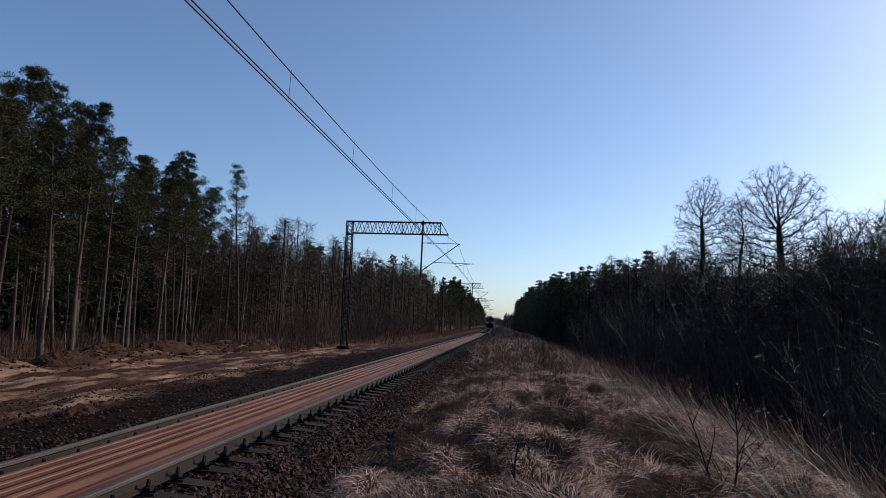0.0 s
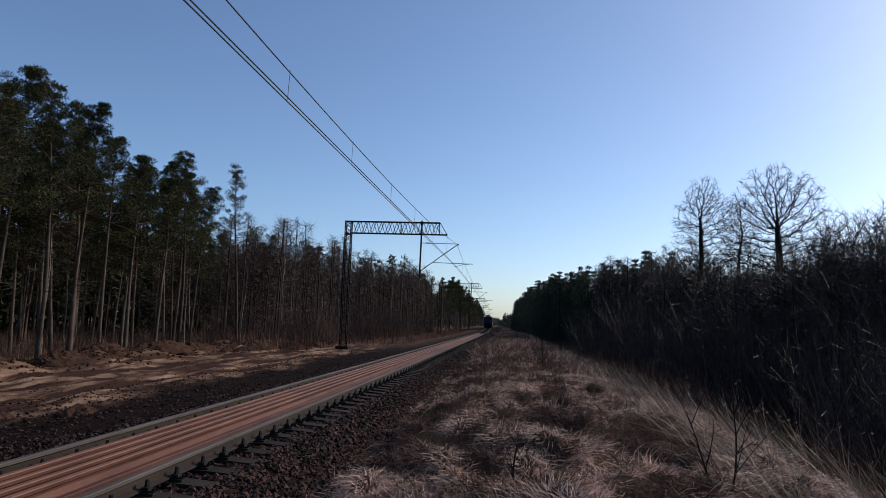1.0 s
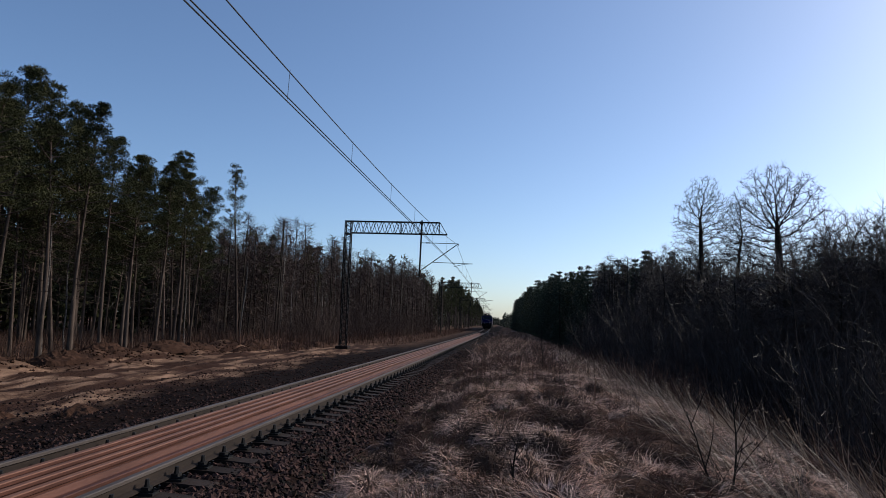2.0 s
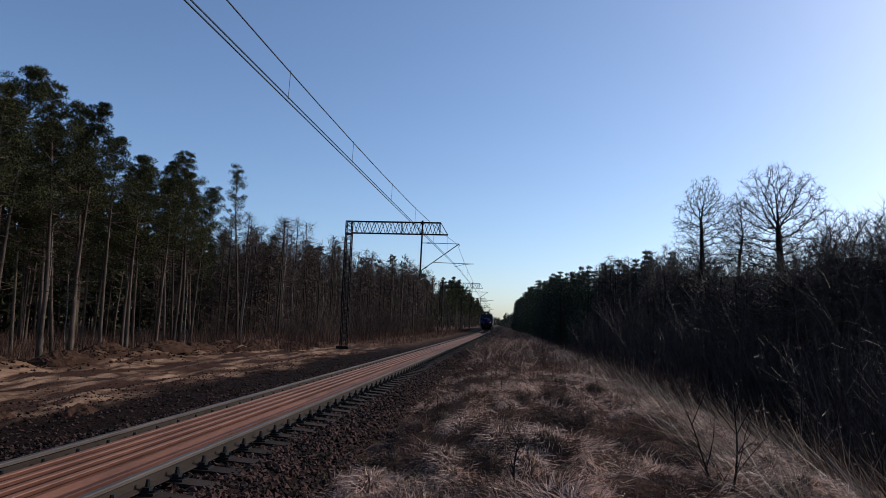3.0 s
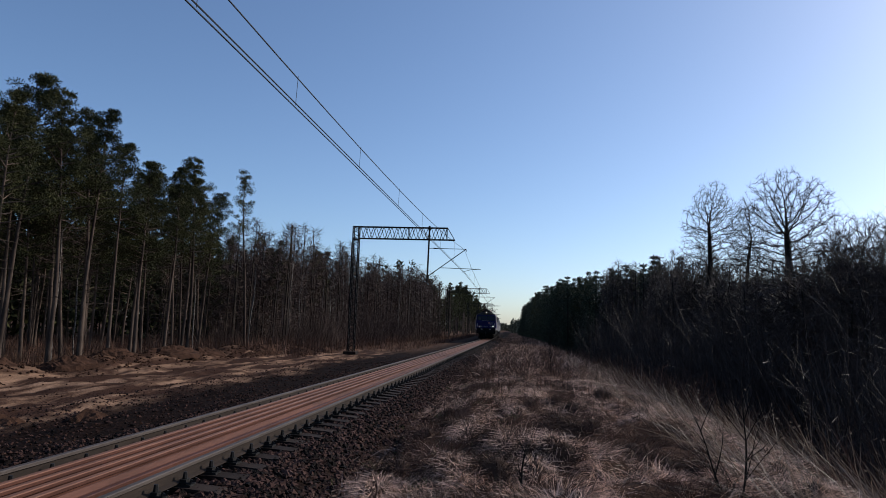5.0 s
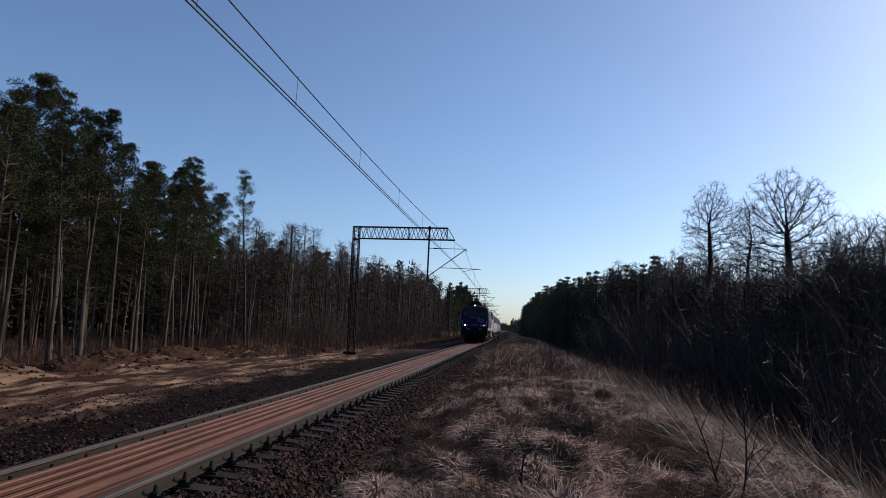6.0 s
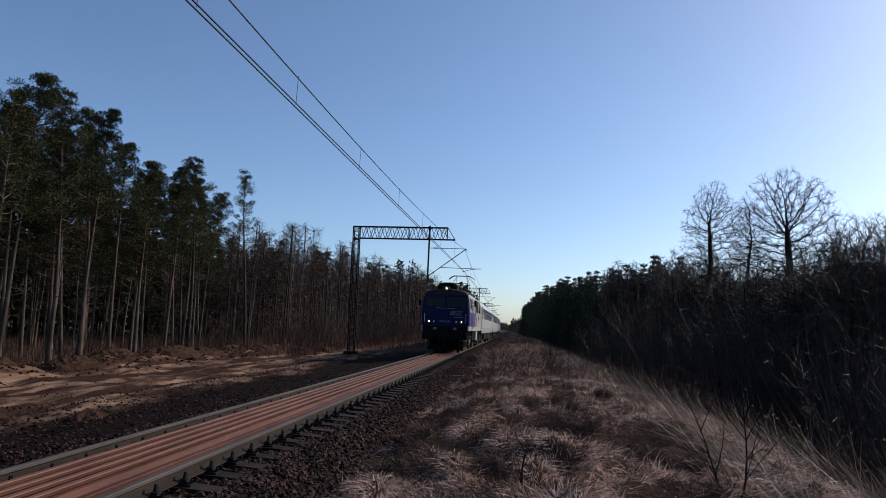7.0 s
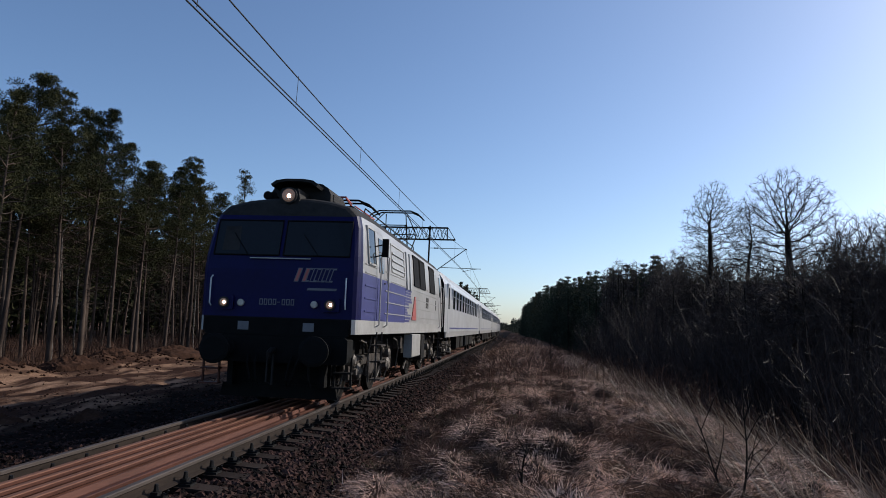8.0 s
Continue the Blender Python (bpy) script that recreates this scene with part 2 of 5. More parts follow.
# ---- mesh helpers ----
class Build:
    """Collects vertices and faces of one mesh; each face keeps the number of its material."""

    def __init__(self):
        self.v, self.f, self.m = [], [], []

    def face(self, pts, mi=0):
        i = len(self.v)
        self.v.extend(tuple(q) for q in pts)
        self.f.append(tuple(range(i, i + len(pts))))
        self.m.append(mi)

    def box(self, x0, x1, y0, y1, z0, z1, mi=0, bevel=0.0):
        if bevel:
            self.prism([(x0 + bevel, z0), (x1 - bevel, z0), (x1, z0 + bevel), (x1, z1 - bevel), (x1 - bevel, z1), (x0 + bevel, z1), (x0, z1 - bevel), (x0, z0 + bevel)], y0, y1, mi)
            return
        i = len(self.v)
        self.v += [(x, y, z) for z in (z0, z1) for y in (y0, y1) for x in (x0, x1)]
        for q in ((0, 2, 3, 1), (4, 5, 7, 6), (0, 1, 5, 4), (2, 6, 7, 3), (0, 4, 6, 2), (1, 3, 7, 5)):
            self.f.append(tuple(i + k for k in q))
            self.m.append(mi)

    def prism(self, outline, y0, y1, mi=0):
        """An outline in x and z, counter-clockwise seen from the front (-y), drawn out along y."""
        i, k = len(self.v), len(outline)
        self.v += [(x, y0, z) for x, z in outline] + [(x, y1, z) for x, z in outline]
        self.f.append(tuple(range(i, i + k)))
        self.f.append(tuple(range(i + 2 * k - 1, i + k - 1, -1)))
        for j in range(k):
            a, b = i + j, i + (j + 1) % k
            self.f.append((b, a, a + k, b + k))
        self.m += [mi] * (k + 2)

    def tube(self, pts, radii, sides=6, mi=0, cap=True):
        pts = [Vector(q) for q in pts]
        if isinstance(radii, (int, float)):
            radii = [radii] * len(pts)
        base = len(self.v)
        side = None
        for j, q in enumerate(pts):
            d = (pts[min(j + 1, len(pts) - 1)] - pts[max(j - 1, 0)]).normalized()
            if side is None or abs(side.dot(d)) > 0.95:
                side = d.orthogonal().normalized()
            side = (side - d * side.dot(d)).normalized()
            up = d.cross(side)
            for s in range(sides):
                a = 2 * math.pi * s / sides
                self.v.append(tuple(q + (side * math.cos(a) + up * math.sin(a)) * radii[j]))
        for j in range(len(pts) - 1):
            for s in range(sides):
                a, b = base + j * sides + s, base + j * sides + (s + 1) % sides
                self.f.append((a, b, b + sides, a + sides))
                self.m.append(mi)
        if cap and sides > 3:
            self.f.append(tuple(range(base + sides - 1, base - 1, -1)))
            e = base + (len(pts) - 1) * sides
            self.f.append(tuple(range(e, e + sides)))
            self.m += [mi, mi]

    def disc(self, c, axis, r, depth, sides=16, mi=0, mi_face=None):
        """A round plate from c, depth along axis."""
        c, axis = Vector(c), Vector(axis).normalized()
        self.tube([c, c + axis * depth], r, sides, mi)
        if mi_face is not None:
            self.m[-1] = mi_face

    def lathe(self, c, axis, profile, sides=20, mi=0):
        """Rings (distance along the axis, radius) about axis through c."""
        c, axis = Vector(c), Vector(axis).normalized()
        u = axis.orthogonal().normalized()
        w = axis.cross(u)
        i = len(self.v)
        for d, r in profile:
            self.v += [tuple(c + axis * d + (u * math.cos(2 * math.pi * s / sides) + w * math.sin(2 * math.pi * s / sides)) * r) for s in range(sides)]
        for j in range(len(profile) - 1):
            for s in range(sides):
                a, b = i + j * sides + s, i + j * sides + (s + 1) % sides
                self.f.append((a, b, b + sides, a + sides))
                self.m.append(mi)
        self.f.append(tuple(range(i + sides - 1, i - 1, -1)))
        e = i + (len(profile) - 1) * sides
        self.f.append(tuple(range(e, e + sides)))
        self.m += [mi, mi]

    def mesh(self, name, mats, smooth=False):
        me = bpy.data.meshes.new(name)
        me.from_pydata(self.v, [], self.f)
        mats = mats if isinstance(mats, (list, tuple)) else [mats]
        for q in mats:
            me.materials.append(q)
        if len(mats) > 1:
            me.polygons.foreach_set("material_index", self.m)
        if smooth:
            me.polygons.foreach_set("use_smooth", [True] * len(me.polygons))
        me.update()
        return me


def part(name, build, mats, parent=None, label="", smooth=False, kind=""):
    ob = new(name, build.mesh(name, mats, smooth) if isinstance(build, Build) else build)
    if parent is not None:
        ob.parent = parent
    return tagged(ob, label, kind=kind)


def thing(name, label, category, group="", kind="", at=None):
    ob = tagged(new(name), label, category, group, kind)
    ob.empty_display_size = 0.3
    if at is not None:
        ob.matrix_basis = at
    return ob


# ---- the line of the track, and the lie of the land ----
TRACK_X, BEND_FROM, BEND_TO, BEND_R = -4.27, 75.0, 158.0, 4000.0


def track_x(y):
    """A short gentle bend to the left between two straights."""
    k = min(max(y - BEND_FROM, 0), BEND_TO - BEND_FROM)
    return TRACK_X - k * k / (2 * BEND_R) - max(y - BEND_TO, 0) * (BEND_TO - BEND_FROM) / BEND_R


PROFILE = ((-2000, -1.0), (-60, -0.9), (-30, -0.75), (-19, -0.65), (-10.5, -0.66), (-8.6, -0.60), (-7.0, -0.50), (-6.45, -0.45), (-6.0, -0.28), (-5.6, -0.25),
           (-2.95, -0.25), (-2.7, -0.29), (-2.1, -0.52), (-1.5, -0.42), (-0.6, -0.20), (0.6, -0.12), (2.4, -0.20), (3.8, -0.38), (5.2, -0.80), (6.8, -1.6), (8.8, -2.3), (11, -2.5), (40, -2.2), (2000, -2.0))
PX, PZ = [q[0] for q in PROFILE], [q[1] for q in PROFILE]


def bump_at(x, y, scale):
    return noise.noise((x * scale, y * scale, 3.7))


def land(x, y):
    """The ground's height."""
    u = x - (track_x(y) - TRACK_X)
    z = float(np.interp(u, PX, PZ))
    if -6.1 < u < -2.6:
        return z
    calm = min(1.0, max(0.0, max(-6.1 - u, u + 2.6) / 1.2))
    rough = 0.05 * bump_at(x, y, 0.9) + 0.04 * bump_at(x, y, 2.3)
    if u > -2.2:
        rough = 0.13 * bump_at(x, y, 0.55) + 0.19 * bump_at(x, y, 1.15) + 0.12 * bump_at(x, y, 2.1)
    if -20 < u < -6.8 and -5 < y < 75:
        rough += 0.11 * bump_at(x, y * 0.25, 1.3) + 0.06 * bump_at(x, y, 1.6) + 0.04 * bump_at(x, y, 2.6)
        ridge = math.exp(-((u + 17.6 + 1.2 * bump_at(0, y, 0.12)) / 1.25) ** 2)
        rough += ridge * max(0.0, 0.28 + 0.55 * bump_at(x, y, 0.33) + 0.18 * bump_at(x, y, 1.1))
    return z + rough * calm


def ground_sheet():
    near_x = list(np.arange(-24, 9.01, 0.25))
    xs = [-2000, -900, -400, -200, -120, -80, -60, -48, -40, -34, -30, -27, -25.5, *near_x, 10, 11.5, 13, 15, 18, 22, 28, 36, 50, 70, 100, 160, 300, 700, 2000]
    ys = [-2000, -700, -250, -100, -60, -40, -25, -15, -9, -5, -2, *np.arange(0, 45, 0.3), *np.arange(45, 90, 0.9), *np.arange(90, 300, 5), 320, 350, 400, 480, 600, 800, 1200, 2000, 4000]
    b = Build()
    b.v = [(float(x), float(y), land(float(x), float(y))) for y in ys for x in xs]
    w = len(xs)
    b.f = [(j * w + i, j * w + i + 1, (j + 1) * w + i + 1, (j + 1) * w + i) for j in range(len(ys) - 1) for i in range(w - 1)]
    b.m = [0] * len(b.f)
    ob = part("ground", b, M_GROUND, smooth=True)
    return tagged(ob, "tracked sandy ground with old gravel and dry grassy bank", "ground", kind="structure")


ground_sheet()


# ---- the track ----
def rail_outline(h=0.16, head=0.036, foot=0.07):
    """The rail's section about its middle, its head at z = 0."""
    half = [(foot, -h), (foot, -h + 0.012), (0.012, -h + 0.03), (0.009, -0.055), (head, -0.038), (head, -0.008), (head - 0.008, 0.0)]
    return half + [(-x, z) for x, z in reversed(half)]


def rail(name, offset, y0, y1, lift, mats, parent, label="", lying=False, low=-0.045):
    b = Build()
    out = rail_outline()
    if lying:
        out = [(z + 0.08, x) for x, z in out]
        out.reverse()
    ys = [y0] + [y for y in range(-70, 520, 5) if y0 < y < y1 and (y > BEND_FROM or y == 0)] + [y1]
    k = len(out)
    for y in ys:
        b.v += [(track_x(y) + offset + x, y, lift + z) for x, z in out]
    for j in range(len(ys) - 1):
        for s in range(k):
            a, c = j * k + s, j * k + (s + 1) % k
            b.f.append((c, a, a + k, c + k))
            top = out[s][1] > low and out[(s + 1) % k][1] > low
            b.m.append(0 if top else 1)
    for q in (0, len(ys) - 1):
        b.f.append(tuple(range(q * k, q * k + k)))
        b.m.append(1)
    return part(name, b, mats, parent, label)


track = tagged(new("railway_track"), "single railway track on concrete sleepers in dark ballast", "track", kind="structure")
for side in (-1, 1):
    rail("running_rail", side * 0.7535, -60, 500, 0.0, [M_STEEL, M_RAILSIDE], track, "running rail with a worn grey head and dark oily sides")
SLEEPER_FROM, SLEEPER_STEP = 0.45, 0.604


def sleeper_mesh():
    b = Build()
    b.prism([(-1.3, -0.36), (1.3, -0.36), (1.3, -0.23), (1.27, -0.205), (0.95, -0.185), (0.5, -0.18), (0.3, -0.20), (-0.3, -0.20), (-0.5, -0.18), (-0.95, -0.185), (-1.27, -0.205), (-1.3, -0.23)], -0.125, 0.125)
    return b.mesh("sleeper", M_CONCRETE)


def fastener_build(b, cx, y, side):
    """A ribbed plate, a bolt with its nut, and a hooked clamp, outside (side 1) or inside (-1) of a rail."""
    s = side
    b.box(cx - 0.09 * s if s > 0 else cx - 0.09, cx + 0.09, y - 0.075, y + 0.075, -0.185, -0.165)
    b.box(cx - 0.035, cx + 0.035, y - 0.05, y + 0.05, -0.165, -0.115)
    b.tube([(cx, y, -0.12), (cx, y, -0.045)], [0.03, 0.02], 6)
    b.tube([(cx + 0.02 * s, y - 0.05, -0.15), (cx + 0.085 * s, y - 0.055, -0.15), (cx + 0.10 * s, y - 0.05, -0.11)], 0.012, 5)
    b.tube([(cx + 0.02 * s, y + 0.05, -0.15), (cx + 0.085 * s, y + 0.055, -0.15), (cx + 0.10 * s, y + 0.05, -0.11)], 0.012, 5)


me_sleeper = sleeper_mesh()
fast_mesh = {}
for side in (-1, 1):
    fb = Build()
    fastener_build(fb, 0, 0, side)
    fast_mesh[side] = fb.mesh("fastener", M_IRON)
far_sleepers, far_fast = Build(), Build()
rng = random.Random(4)
for i in range(-20, 560):
    y = SLEEPER_FROM + i * SLEEPER_STEP
    near = 4.5 < y < 46
    tilt = rng.uniform(-0.6, 0.6)
    if near:
        ob = part("sleeper", me_sleeper, None, track)
        ob.matrix_basis = pose(TRACK_X + rng.uniform(-0.02, 0.02), y, rng.uniform(-0.006, 0.002), 0, 0, tilt)
        for off, s in ((0.7535, 1), (0.7535, -1), (-0.7535, 1), (-0.7535, -1)):
            ob = part("fastener", fast_mesh[s], None, track)
            ob.matrix_basis = pose(TRACK_X + off + 0.105 * s, y + rng.uniform(-0.01, 0.01), 0, 0, 0, rng.uniform(-5, 5))
    else:
        cx = track_x(y)
        far_sleepers.box(cx - 1.3, cx + 1.3, y - 0.125, y + 0.125, -0.36, -0.19)
        if 46 <= y < 130:
            for off in (0.858, -0.648, 0.648):
                far_fast.box(cx + off - 0.03, cx + off + 0.03, y - 0.05, y + 0.05, -0.19, -0.05)
part("far_sleepers", far_sleepers, M_CONCRETE, track, kind="stuff")
part("far_fasteners", far_fast, M_IRON, track, kind="stuff")
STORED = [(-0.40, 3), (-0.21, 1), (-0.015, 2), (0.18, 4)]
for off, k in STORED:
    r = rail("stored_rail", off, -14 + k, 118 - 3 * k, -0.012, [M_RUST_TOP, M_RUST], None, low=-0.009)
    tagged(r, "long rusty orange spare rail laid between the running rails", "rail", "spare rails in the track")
r = rail("stored_rail", 0.42, -10, 112, -0.095, [M_RUST, M_RUST], None, lying=True)
tagged(r, "long rusty spare rail lying on its side between the rails", "rail", "spare rails in the track")


# ---- ballast stones ----
def stones(name, count, area, size, seed, mats, label, parent=None):
    """area(rng) gives x, y; each stone is a dented octahedron half sunk in the ground."""
    rng = np.random.default_rng(seed)
    b = Build()
    octa = np.array([(1, 0, 0), (0, 1, 0), (-1, 0, 0), (0, -1, 0), (0, 0, 1), (0, 0, -1)], float)
    tri = [(0, 1, 4), (1, 2, 4), (2, 3, 4), (3, 0, 4), (1, 0, 5), (2, 1, 5), (3, 2, 5), (0, 3, 5)]
    for _ in range(count):
        x, y = area(rng)
        r = size * rng.uniform(0.55, 1.35)
        q = octa * rng.uniform(0.7, 1.25, (6, 1)) * r * np.array((1.1, 0.9, 0.75))
        a, c = rng.uniform(0, 6.28), rng.uniform(-0.6, 0.6)
        rot = np.array(Euler((c, c * 0.7, a)).to_matrix())
        q = q @ rot.T + np.array((x, y, land(x, y) + r * rng.uniform(-0.05, 0.5)))
        i = len(b.v)
        b.v += [tuple(w) for w in q]
        b.f += [(i + t[0], i + t[1], i + t[2]) for t in tri]
    b.m = [0] * len(b.f)
    return tagged(part(name, b, mats, parent), label, "stones", kind="stuff")


def near_y(rng, y0, y1):
    return y0 * (y1 / y0) ** rng.random()


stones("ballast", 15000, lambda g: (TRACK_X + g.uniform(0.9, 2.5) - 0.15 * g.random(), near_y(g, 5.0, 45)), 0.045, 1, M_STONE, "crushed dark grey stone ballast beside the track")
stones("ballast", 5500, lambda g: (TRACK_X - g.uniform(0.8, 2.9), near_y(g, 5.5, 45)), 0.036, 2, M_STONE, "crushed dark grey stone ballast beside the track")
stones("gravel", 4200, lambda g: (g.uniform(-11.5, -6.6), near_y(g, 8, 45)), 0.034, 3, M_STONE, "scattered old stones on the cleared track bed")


# ---- overhead line ----
def lattice(b, p, q, wide, deep, bays, r=0.03, web=0.018, side=Vector((1, 0, 0))):
    """Four angle chords from p to q with zigzag webs between them."""
    p, q = Vector(p), Vector(q)
    d = (q - p).normalized()
    s = (side - d * side.dot(d)).normalized()
    t = d.cross(s)
    corner = [s * wide / 2 * a + t * deep / 2 * c for a, c in ((-1, -1), (1, -1), (1, 1), (-1, 1))]
    for c in corner:
        b.tube([p + c, q + c], r, 4)
    for k in range(4):
        c0, c1 = corner[k], corner[(k + 1) % 4]
        for j in range(bays):
            a, e = p.lerp(q, j / bays), p.lerp(q, (j + 1) / bays)
            m = p.lerp(q, (j + 0.5) / bays)
            b.tube([a + c0, m + c1], web, 3)
            b.tube([m + c1, e + c0], web, 3)
    for j in (0, bays):
        m = p.lerp(q, j / bays)
        for k in range(4):
            b.tube([m + corner[k], m + corner[(k + 1) % 4]], web, 4)


def gantry():
    """A one-legged gantry: mast, beam over both beds, drop post and cantilever. Its origin is at the foot of the mast."""
    g = thing("catenary_gantry", "dark one-legged steel lattice gantry holding the overhead wires", "gantry", "overhead line gantries")
    b = Build()
    lattice(b, (0, 0, -0.2), (0, 0, 9.1), 0.42, 0.42, 19, 0.046, 0.026)
    b.box(-0.24, 0.24, -0.24, 0.24, 8.1, 8.2)
    part("mast", b, M_LATTICE, g)
    b = Build()
    b.box(-0.45, 0.45, -0.45, 0.45, -0.6, 0.02, bevel=0.03)
    part("footing", b, M_CONCRETE, g, "weathered concrete footing")
    b = Build()
    for y in (-0.2, 0.2):
        b.tube([(-0.22, y, 9.1), (6.75, y, 9.1)], 0.042, 4)
        b.tube([(0.2, y, 8.24), (7.28, y, 8.24)], 0.042, 4)
        b.tube([(6.75, y, 9.1), (7.28, y, 8.24)], 0.03, 4)
        for j in range(11):
            x = 0.35 + j * 0.58
            lo, hi = (8.24, 9.1) if y < 0 else (9.1, 8.24)
            b.tube([(x, y, hi), (x + 0.29, y, lo)], 0.026, 4)
            b.tube([(x + 0.29, y, lo), (x + 0.58, y, hi)], 0.026, 4)
        for x in (0.22, 3.9, 6.7):
            b.tube([(x, y, 8.24), (x, y, 9.1)], 0.026, 4)
    for j in range(12):
        x = 0.35 + j * 0.58
        b.tube([(x, -0.2, 9.1), (x, 0.2, 9.1)], 0.016, 3)
        b.tube([(x, -0.2, 8.24), (x + 0.5, 0.2, 8.24)], 0.016, 3)
    part("beam", b, M_LATTICE, g)
    b = Build()
    b.tube([(5.42, 0, 9.25), (5.36, 0, 5.1)], 0.062, 8)
    b.box(5.30, 5.5, -0.24, 0.24, 8.2, 8.32)
    b.box(5.30, 5.5, -0.24, 0.24, 9.05, 9.15)
    part("drop_post", b, M_LATTICE, g)
    arm = Build()
    arm.tube([(5.40, 0, 5.58), (8.12, 0, 7.60)], 0.032, 6)
    arm.tube([(5.43, 0, 7.62), (8.12, 0, 7.60)], 0.022, 6)
    arm.tube([(6.30, 0, 6.22), (9.20, 0, 6.17)], 0.022, 6)
    arm.tube([(8.95, 0, 6.16), (8.5, 0, 6.12), (7.85, 0, 5.94)], 0.016, 5)
    arm.tube([(8.12, 0, 7.60), (8.15, 0, 7.42)], 0.02, 5)
    c = part("cantilever", arm, M_LATTICE, g)
    for x, z in ((5.6, 5.73), (5.75, 7.62)):
        i = Build()
        i.lathe((x, 0, z), (1, 0, 0.7 if z < 7 else 0), [(0, 0.03), (0.05, 0.055), (0.1, 0.03), (0.15, 0.055), (0.2, 0.03), (0.25, 0.055), (0.3, 0.03)], 10)
        part("insulator", i, M_UNDER, c, "ribbed brown insulator")
    return g


PORTALS = [(-11.82, 49.0), (-11.95, 120.0), (-13.4, 191.0), (-14.9, 262.0), (-11.82, -22.0)]
g0 = gantry()
g0.matrix_basis = pose(*PORTALS[0], -0.42, 0, 0, -0.4)
for (gx, gy), turn in zip(PORTALS[1:], (-0.4, 1.2, 1.2, -0.4)):
    copy_thing(g0, pose(gx, gy, -0.42 if gy < 60 else -0.62, 0, 0, turn))

CONTACT, CARRIER = 5.52, 7.18


def wire_x(y):
    """The wires zigzag a little about the middle of the track from gantry to gantry."""
    k = (y - 49.0) / 71.0
    tri = abs((k % 2) - 1)
    return track_x(y) + 0.47 - 0.64 * (1 - tri) if y < 400 else track_x(y)


def carrier_z(y):
    k = ((y - 49.0) / 71.0) % 1.0
    return CARRIER - 4 * 1.10 * k * (1 - k)


line = thing("overhead_line", "taut dark overhead contact wires hung from a carrier wire", "overhead wires")
ys = list(range(-22, 263, 3))
for dx in (-0.042, 0.042):
    b = Build()
    b.tube([(wire_x(y) + dx, y, CONTACT) for y in ys], 0.0115, 4)
    part("contact_wire", b, M_WIRE, line)
b = Build()
b.tube([(wire_x(y) - 0.03, y, carrier_z(y)) for y in ys], 0.0115, 4)
part("carrier_wire", b, M_WIRE, line)
for y in [3.2, 8.0, 11.9, 16.9, 22.5, 28.0, 34.5, 41.5, 56, 63, 70, 77, 84, 91, 98, 105, 112]:
    b = Build()
    b.tube([(wire_x(y), y, CONTACT), (wire_x(y) + 0.02, y, carrier_z(y))], 0.0055, 3)
    part("dropper", b, M_WIRE, line)


# ---- trees ----
def wander(g, p, d, length, n, wob, lift=0.0):
    pts, p, d = [Vector(p)], Vector(p), Vector(d).normalized()
    for _ in range(n):
        d = (d + Vector((g.uniform(-wob, wob), g.uniform(-wob, wob), g.uniform(-wob, wob) + lift))).normalized()
        p = p + d * (length / n)
        pts.append(p.copy())
    return pts


def needles(b, g, c, r, count, length, width, droop=0.0, flat=0.7):
    for _ in range(count):
        d = Vector((g.gauss(0, 1), g.gauss(0, 1), g.gauss(0.25, 0.8))).normalized()
        p = Vector(c) + Vector((d.x * r, d.y * r, d.z * r * flat)) * g.random() ** 0.5
        t = (d + Vector((g.uniform(-.7, .7), g.uniform(-.7, .7), g.uniform(-.5, .7) - droop))).normalized() * length * g.uniform(0.6, 1.3)
        s = t.cross(Vector((g.uniform(-1, 1), g.uniform(-1, 1), g.uniform(-1, 1)))).normalized() * width * g.uniform(0.6, 1.2)
        b.face((p - s, p + s, p + t))


